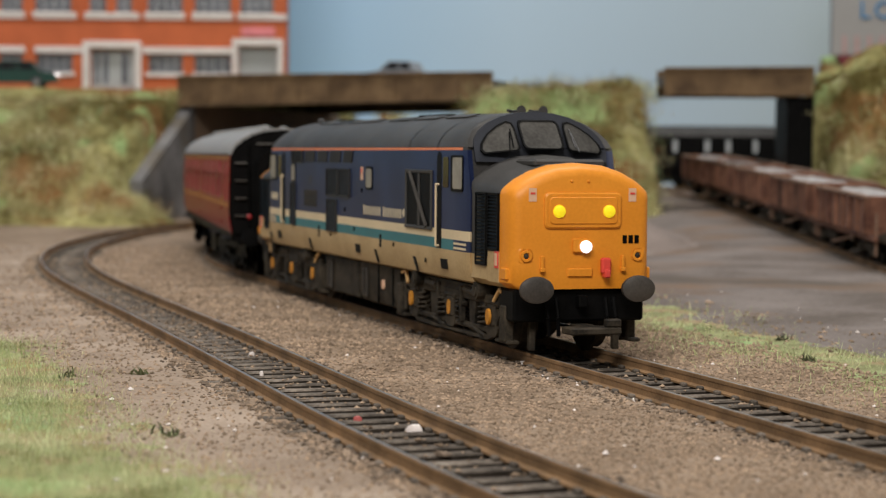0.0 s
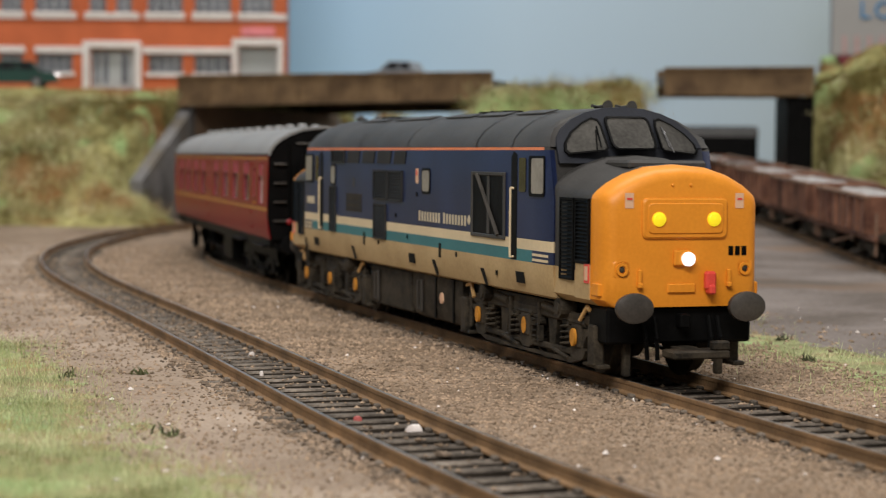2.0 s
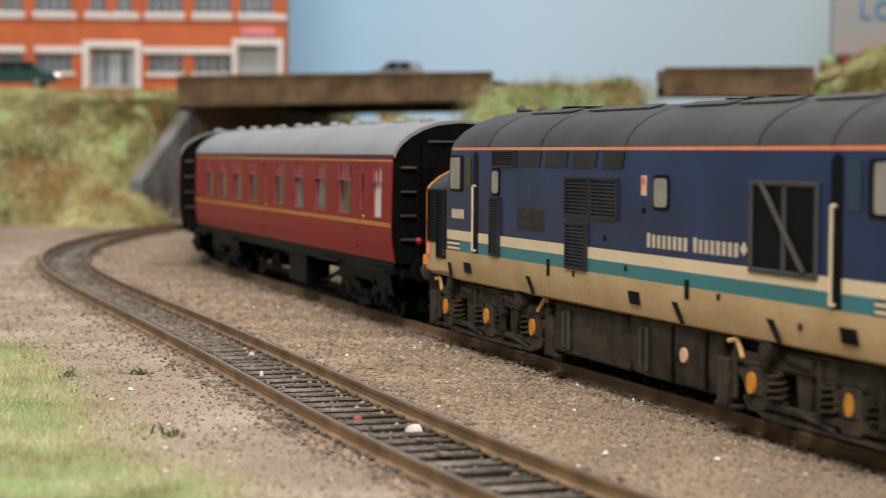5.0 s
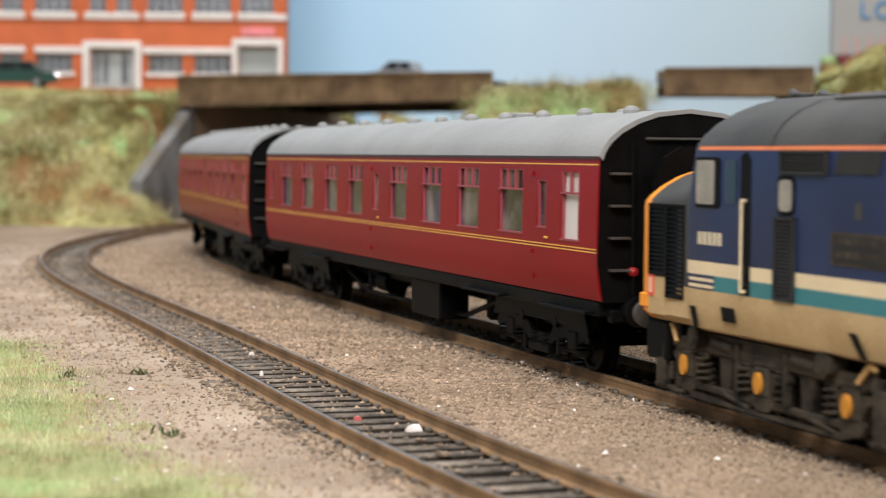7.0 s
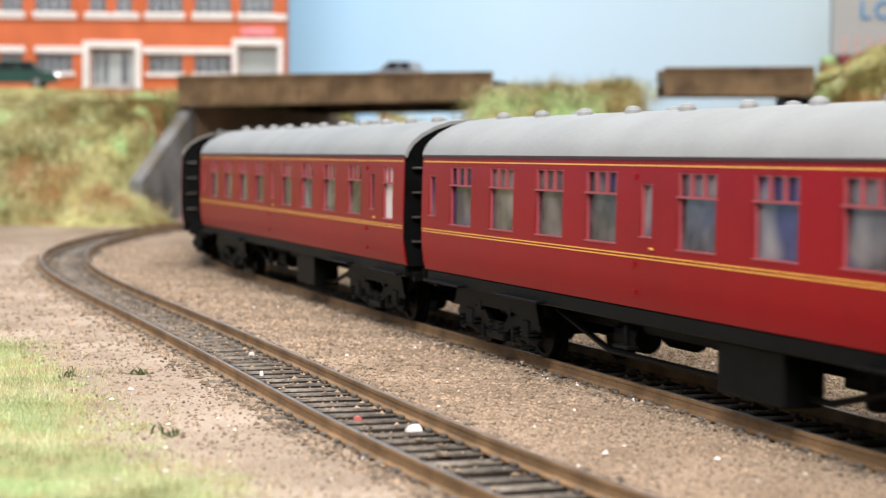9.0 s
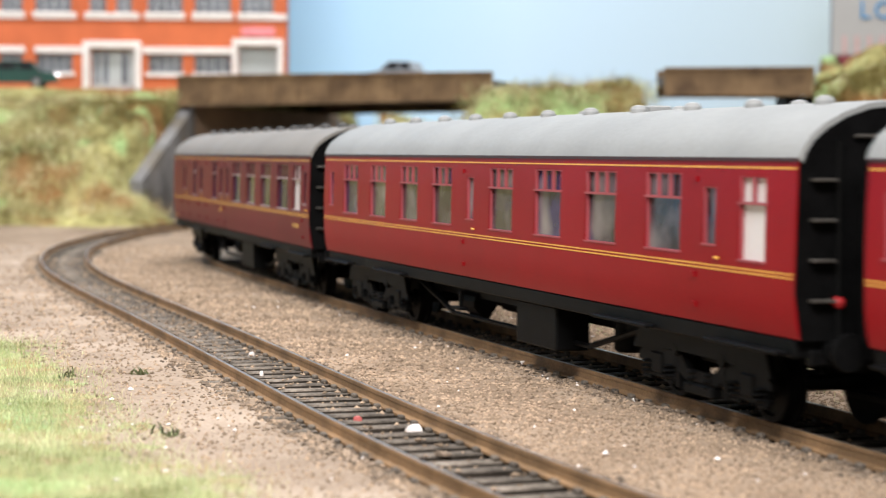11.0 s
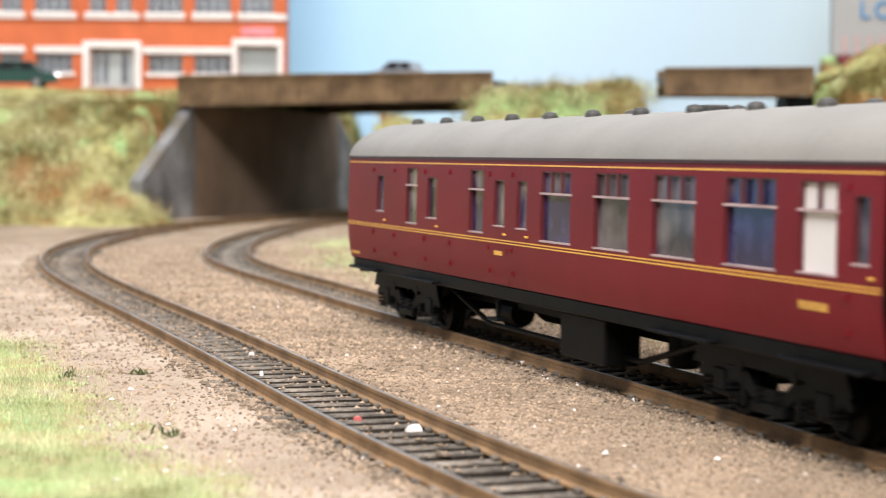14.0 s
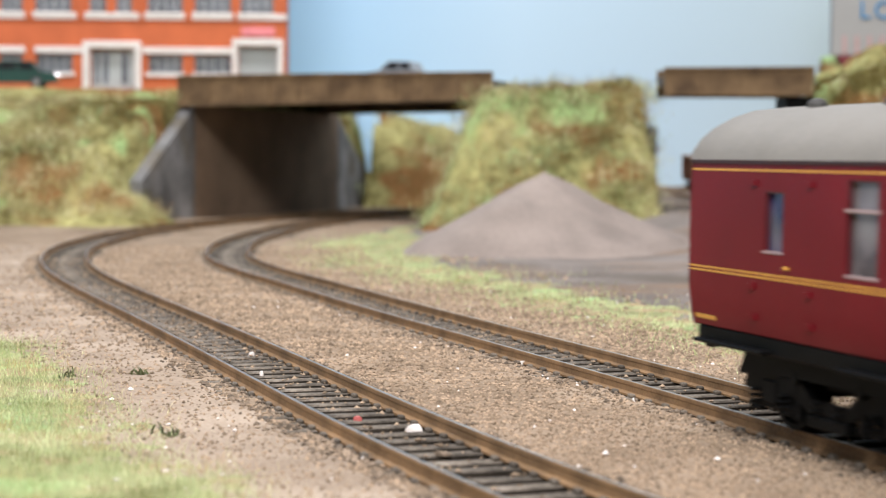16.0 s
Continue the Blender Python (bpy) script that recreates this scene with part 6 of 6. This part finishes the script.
def blades(name, label, P, length, width, m, lean=0.5, seed=1, category="grass"):
    """Thin bent fibres standing on the points P, as one object."""
    rs = np.random.RandomState(seed)
    n = len(P)
    a, b = rs.rand(n) * 6.28, rs.rand(n) * 6.28
    L = length * (0.5 + rs.rand(n))
    width = width * np.clip(P[:, 1] / 700, 0.4, 1.0) if category == "grass" else np.full(n, width)
    tilt = lean * rs.rand(n) ** 0.7 * 1.3
    side = np.stack([np.cos(a), np.sin(a), 0 * a], 1) * (width * 0.5)[:, None]
    go = np.stack([np.cos(b) * np.sin(tilt), np.sin(b) * np.sin(tilt), np.cos(tilt)], 1)
    go2 = np.stack([np.cos(b) * np.sin(tilt * 1.9), np.sin(b) * np.sin(tilt * 1.9), np.cos(tilt * 1.9)], 1)
    mid = P + go * (L * 0.55)[:, None]
    tip = mid + go2 * (L * 0.45)[:, None]
    V = np.stack([P - side, P + side, mid + side * 0.8, mid - side * 0.8, tip], 1)
    i = np.arange(n) * 5
    quads = np.stack([i, i + 1, i + 2, i + 3], 1).tolist()
    tris = np.stack([i + 3, i + 2, i + 4], 1).tolist()
    me = bpy.data.meshes.new(name)
    me.from_pydata((V.reshape(-1, 3) * K).tolist(), [], quads + tris)
    me.materials.append(m)
    me.update()
    return tagged(new(name, me), label, category, kind="stuff")


RS = np.random.RandomState(11)


def fan(n, y0, y1, t0, t1):
    """Points spread evenly as the ground spreads before the eye."""
    y = y0 * (y1 / y0) ** RS.rand(n)
    return (t0 + (t1 - t0) * RS.rand(n)) * (y + 20), y


x, y = fan(120000, 205, 900, -0.27, 0.27)
d = off_track(x, y)
aside = np.interp(y, near_line.y, near_line.x) - x
keep = (d > 11.5 + 2 * RS.rand(len(d))) & (x < np.interp(y, main_line.y, main_line.x) + 60) & ((aside < 16) | (RS.rand(len(d)) < 0.3)) & (aside < 46 + 9 * bumpy(x, y, 35) + 22 * ease((y - 430) / 170))
x, y, d = x[keep], y[keep], d[keep]
size = (0.20 + 0.34 * RS.rand(len(x)) ** 2.4) * np.clip(y / 330, 0.85, 1.6)
cloud("ballast_grains", "loose sandy grains between the tracks", "ballast", np.stack([x, y, ground_z(x, y, d) + 0.05], 1), size, M_GRAIN, seed=2)


def beside(line, u0, u1, lo, hi, n, both=True):
    u = u0 + (u1 - u0) * RS.rand(n) ** 1.3
    o = (lo + (hi - lo) * RS.rand(n)) * (np.where(RS.rand(n) < 0.5, -1, 1) if both else 1)
    px, py, pa = line.at(u)
    return px + o * np.sin(pa), py - o * np.cos(pa)


xs_, ys_ = [], []
for ln, u0, u1 in ((near_line, -20, 420), (main_line, -20, 420)):
    for lo, hi, n in ((9.9, 15.5, 1500), (15.5, 18, 200), (0, 7.8, 1500)):
        a_, b_ = beside(ln, u0, u1, lo, hi, n)
        xs_.append(a_)
        ys_.append(b_)
x, y = np.concatenate(xs_), np.concatenate(ys_)
cloud("track_stones", "dark stones lying along the rails", "ballast", np.stack([x, y, ground_z(x, y) + 0.15], 1), 0.30 + 0.55 * RS.rand(len(x)) ** 2, M_STONE, squash=0.6, seed=3)
xs_, ys_ = [], []
for ln, s0 in ((near_line, -60), (main_line, -180)):
    u = s0 + 7.35 * RS.randint(10, 90, 2600) + RS.uniform(-1.5, 1.5, 2600)
    o = RS.uniform(-14.5, 14.5, 2600)
    k = (np.abs(np.abs(o) - 8.7) > 1.3) & (RS.rand(2600) < 0.35 + 0.5 * np.abs(o) / 15)
    px, py, pa = ln.at(u[k])
    xs_.append(px + o[k] * np.sin(pa))
    ys_.append(py - o[k] * np.cos(pa))
x, y = np.concatenate(xs_), np.concatenate(ys_)
cloud("sleeper_grit", "sandy grit spilt over the sleepers", "ballast", np.stack([x, y, np.full(len(x), -2.42)], 1), 0.22 + 0.42 * RS.rand(len(x)) ** 2, M_GRAIN, squash=0.7, seed=21)
x, y = fan(150, 215, 620, -0.25, 0.25)
d = off_track(x, y)
x, y, d = x[d > 11], y[d > 11], d[d > 11]
cloud("pale_specks", "white specks scattered on the ballast", "ballast", np.stack([x, y, ground_z(x, y, d) + 0.2], 1), 0.25 + 0.4 * RS.rand(len(x)) ** 2, M_LITTER, seed=4)
x, y = fan(3500, 420, 1000, 0.0, 0.27)
off = x - np.interp(y, main_line.y, main_line.x)
k = (off > 18) & (off < 110)
x, y = x[k], y[k]
cloud("yard_grit", "loose sandy grit on the yard's dirt", "gravel", np.stack([x, y, ground_z(x, y) + 0.1], 1), (0.2 + 0.5 * RS.rand(len(x)) ** 3) * np.clip(y / 400, 1, 2), M_GRAIN, seed=5)


def grass_left(n, edge):
    x, y = fan(n, 190, 640, -0.34, -0.02)
    o = np.interp(y, near_line.y, near_line.x) - x
    lim = edge + 9 * bumpy(x, y, 35) + 22 * ease((y - 430) / 170)
    dens = np.clip((o - lim) / 16, 0, 1) * (1 - 0.75 * ease((y - 520) / 120))
    k = RS.rand(len(x)) < dens
    x, y = x[k], y[k]
    return np.stack([x, y, ground_z(x, y) - 0.2], 1)


def grass_right(n, mid, spread):
    x, y = fan(n, 300, 1150, -0.12, 0.30)
    o = (x - np.interp(y, main_line.y, main_line.x)) * 0.95
    w = spread * (1 + 0.5 * ease((y - 550) / 300))
    dens = np.exp(-((o - mid - 10 * bumpy(x, y, 45)) / w) ** 2) * np.clip(0.75 + bumpy(x, y, 60), 0.15, 1) * (1 - ease((y - 960) / 150))
    k = (RS.rand(len(x)) < dens) & (o > 22)
    x, y = x[k], y[k]
    return np.stack([x, y, ground_z(x, y) - 0.2], 1)


blades("static_grass", "pale green static grass beside the near track", grass_left(110000, 36), 2.6, 0.17, M_BLADE_GREEN, 1.05, 6)
blades("straw_grass", "straw-coloured fibres in the near grass", grass_left(26000, 30), 3.2, 0.12, M_BLADE_STRAW, 1.35, 7)
blades("verge_grass", "green static grass verge behind the main track", grass_right(120000, 56, 24), 2.4, 0.24, M_BLADE_GREEN, 1.45, 8)
blades("verge_straw", "straw fibres in the grass verge", grass_right(24000, 52, 20), 3.6, 0.15, M_BLADE_STRAW, 1.5, 9)


def on_bank(n, x0, x1, y0, y1, zf, zmin):
    x, y = x0 + (x1 - x0) * RS.rand(n), y0 + (y1 - y0) * RS.rand(n)
    z = zf(x, y)
    k = z > zmin
    return np.stack([x[k], y[k], z[k] - 0.6], 1)


def left_z(x, y):
    return left_bank_z(x, y)


for nm, n, box, zf in (("bank_grass", 62000, (-470, -150, 1095, 1400), left_z), ("mound_grass", 34000, (-34, 129, 1097, 1260), mound_z), ("hill_grass", 12000, (-92, 66, 1570, 1690), back_bank_z), ("hedge_grass", 28000, (220, 330, 985, 1180), right_bank_z)):
    pts = on_bank(n, *box, zf, 1.0)
    tone = bumpy(pts[:, 0], pts[:, 2] * 1.3 + pts[:, 1] * 0.35, 85, 2) * 2.1 + 0.10 * RS.randn(len(pts))
    warm = bumpy(pts[:, 0] + 400, pts[:, 2] * 1.2 + pts[:, 1] * 0.3, 55, 1) + 0.08 * RS.randn(len(pts))
    rust = (warm > 0.42) & (tone < 0.35)
    groups = (((tone < -0.20) & ~rust, M_BLADE, "olive"), ((tone >= -0.20) & (tone < 0.22) & ~rust, M_BLADE_STRAW, "straw"), ((tone >= 0.22) & ~rust, M_BLADE_GREEN, "pale green"), (rust, M_BLADE_RUST, "rust-brown"))
    for sel, m, word in groups:
        if sel.any():
            blades(nm, word + " teased fibre turf on the bank", pts[sel], 5.5, 0.42, m, 1.5, 12)


def clumps(name, label, P, m, seed):
    """Ragged clumps of turf: each a handful of crossed leaf-like flakes."""
    rs = np.random.RandomState(seed)
    Q = np.repeat(P, 60, 0) + rs.randn(len(P) * 60, 3) * np.array([6.0, 6.0, 3.2])
    blades(name, label, Q, 5.0, 0.5, m, 1.5, seed, "turf")


for k, (m, word) in enumerate(((M_BLADE, "olive"), (M_BLADE_GREEN, "pale green"), (M_BLADE_STRAW, "straw"), (M_BLADE_RUST, "rust-brown"))):
    pts = np.concatenate([on_bank(170, -470, -180, 1100, 1380, left_z, 2.0), on_bank(70, -20, 125, 1110, 1220, mound_z, 4.0), on_bank(50, 222, 330, 990, 1150, right_bank_z, 8.0), on_bank(24, -88, 60, 1580, 1680, back_bank_z, 4.0)])
    clumps("turf_clumps", word + " tufts standing out of the banks", pts, m, 30 + k)


def litter(name, label, x, y, w, m, seed, flat=0.4):
    rs = random.Random(seed)
    n = 9
    rim = [(w * (0.6 + 0.7 * rs.random()) * math.cos(2 * math.pi * i / n), w * 0.62 * (0.6 + 0.7 * rs.random()) * math.sin(2 * math.pi * i / n), rs.uniform(-0.1, 0.5)) for i in range(n)]
    z = -2.4 if off_track(np.array(x), np.array(y)) < 14 else float(ground_z(np.array(x), np.array(y))) - 0.1
    low = [(a, b, -0.2) for a, b, c in rim]
    high = [(a * 0.6, b * 0.6, flat * w + c * 0.4) for a, b, c in rim]
    sh = Shape().loft([low, rim, high])
    thing(name, sh, m, label, name.replace("_", " "), m=mm(x, y, z, 0, 0, rs.uniform(0, 180)), smooth=50)


litter("paper_scrap", "crumpled white scrap lying between the rails", -4.2, 302.7, 1.8, M_LITTER, 1)
litter("white_pebble", "white pebble beside a sleeper", -35.8, 377.1, 0.75, M_LITTER, 2, 0.8)
litter("white_pebble", "white pebble between the rails", -41.5, 414.1, 0.9, M_LITTER, 3, 0.6)
litter("red_scrap", "dull red scrap on a sleeper", -13.9, 313.8, 0.9, M_LITTERRED, 4, 0.5)
litter("pebble", "flat brown pebble on a sleeper", 0.2, 277.7, 1.1, M_STONE, 5, 0.35)
for i, (x, y) in enumerate(((36.2, 352.8), (34.3, 340.5), (17.0, 401.3), (45.7, 322.7), (3.2, 389.8))):
    litter("glue_bead", "shiny clear glue bead beside the rail", x, y, 0.55 + 0.2 * (i == 3), mat("glue_bead", (0.75, 0.7, 0.66), 0.08, coat=1.0, bump=0) if i == 0 else bpy.data.materials["glue_bead"], 10 + i, 0.8)
for i, (x, y) in enumerate(((-59.7, 377.4), (-42.2, 296.4), (81.9, 459.6), (79.2, 411.3), (-73.2, 371.7))):
    rs = np.random.RandomState(50 + i)
    base = np.array([(x, y, float(ground_z(np.array(x), np.array(y))) - 0.2)])
    ob = blades("weed", "small dark green weed tuft on the sand", np.repeat(base, 46, 0) + rs.randn(46, 3) * np.array([0.9, 0.9, 0.15]), 2.0, 0.5, M_WEED, 1.3, 60 + i, "weed")
# ---- what moves ----
TIMES = np.arange(0, 16.01, 0.5)
RUN = [265.2, 255.5, 244.3, 232.3, 217.8, 200.9, 182.4, 161.7, 139.4, 115.3, 89.4, 61.7, 31.7, -0.4, -35.3, -73.9, -113.4, -153.4, -196.0, -241.1, -287.9, -335.6, -384.2, -433.2, -483.3, -534.9, -585.8, -636.8, -686.3, -734.3, -784.1, -836.4, -889.9]
GAPS = [0, 264.6, 540.5, 818.1]


def place(u, pivot, z=0.0):
    """The pose of a vehicle that stands with its bogies on the main line at u."""
    x1, y1, _ = main_line.at(u - pivot)
    x2, y2, _ = main_line.at(u + pivot)
    return mm((x1 + x2) / 2, (y1 + y2) / 2, z, 0, 0, math.degrees(math.atan2(y1 - y2, x1 - x2)))


def run_at(t):
    """How far the train has come at t, smoothly between the half seconds."""
    i = int(min(max(t * 2, 0), 31.999))
    p = [RUN[min(max(j, 0), 32)] for j in (i - 1, i, i + 1, i + 2)]
    if i == 0:
        p[0] = 2 * p[1] - p[2]
    if i == 31:
        p[3] = 2 * p[2] - p[1]
    f = t * 2 - i
    return p[1] + 0.5 * f * (p[2] - p[0] + f * (2 * p[0] - 5 * p[1] + 4 * p[2] - p[3] + f * (3 * (p[1] - p[2]) + p[3] - p[0])))


def motions():
    fine = [i / 15 for i in range(241)]
    for ob, gap, pivot, bogies in zip([loco] + coaches, GAPS, (75, 93, 93, 93), [loco_bogies] + coach_bogies):
        low = -0.4 if ob is coaches[2] else 0.0
        walk(ob, [(t, place(run_at(t) + gap, pivot, low)) for t in TIMES])
        for bogie, bx in bogies:
            rows = []
            for t in TIMES:
                u = run_at(t) + gap
                x1, y1, _ = main_line.at(u - pivot)
                x2, y2, _ = main_line.at(u + pivot)
                own = math.degrees(math.atan2(y1 - y2, x1 - x2))
                turn = math.degrees(main_line.at(u - bx)[2]) - 180 - own
                rows.append((t, mm(bx, 0, -low, 0, 0, (turn + 180) % 360 - 180)))
            walk(bogie, rows)
    ends = [(0, 299), (0.6, 288), (1.2, 274), (1.8, 259.6), (2.4, 239.5), (3.0, 218), (4.0, 190), (5.0, 177), (6.0, 172), (16, 172)]
    walk(parcels_van, [(t, mm(x - 70, 1562, 17.05, 0, 0, 180)) for t, x in ends])
    for wheels, at, r in spinning:
        walk(wheels, [(t, mm(*at, 0, math.degrees((RUN[0] - run_at(t)) / r), 0)) for t in fine])


motions()
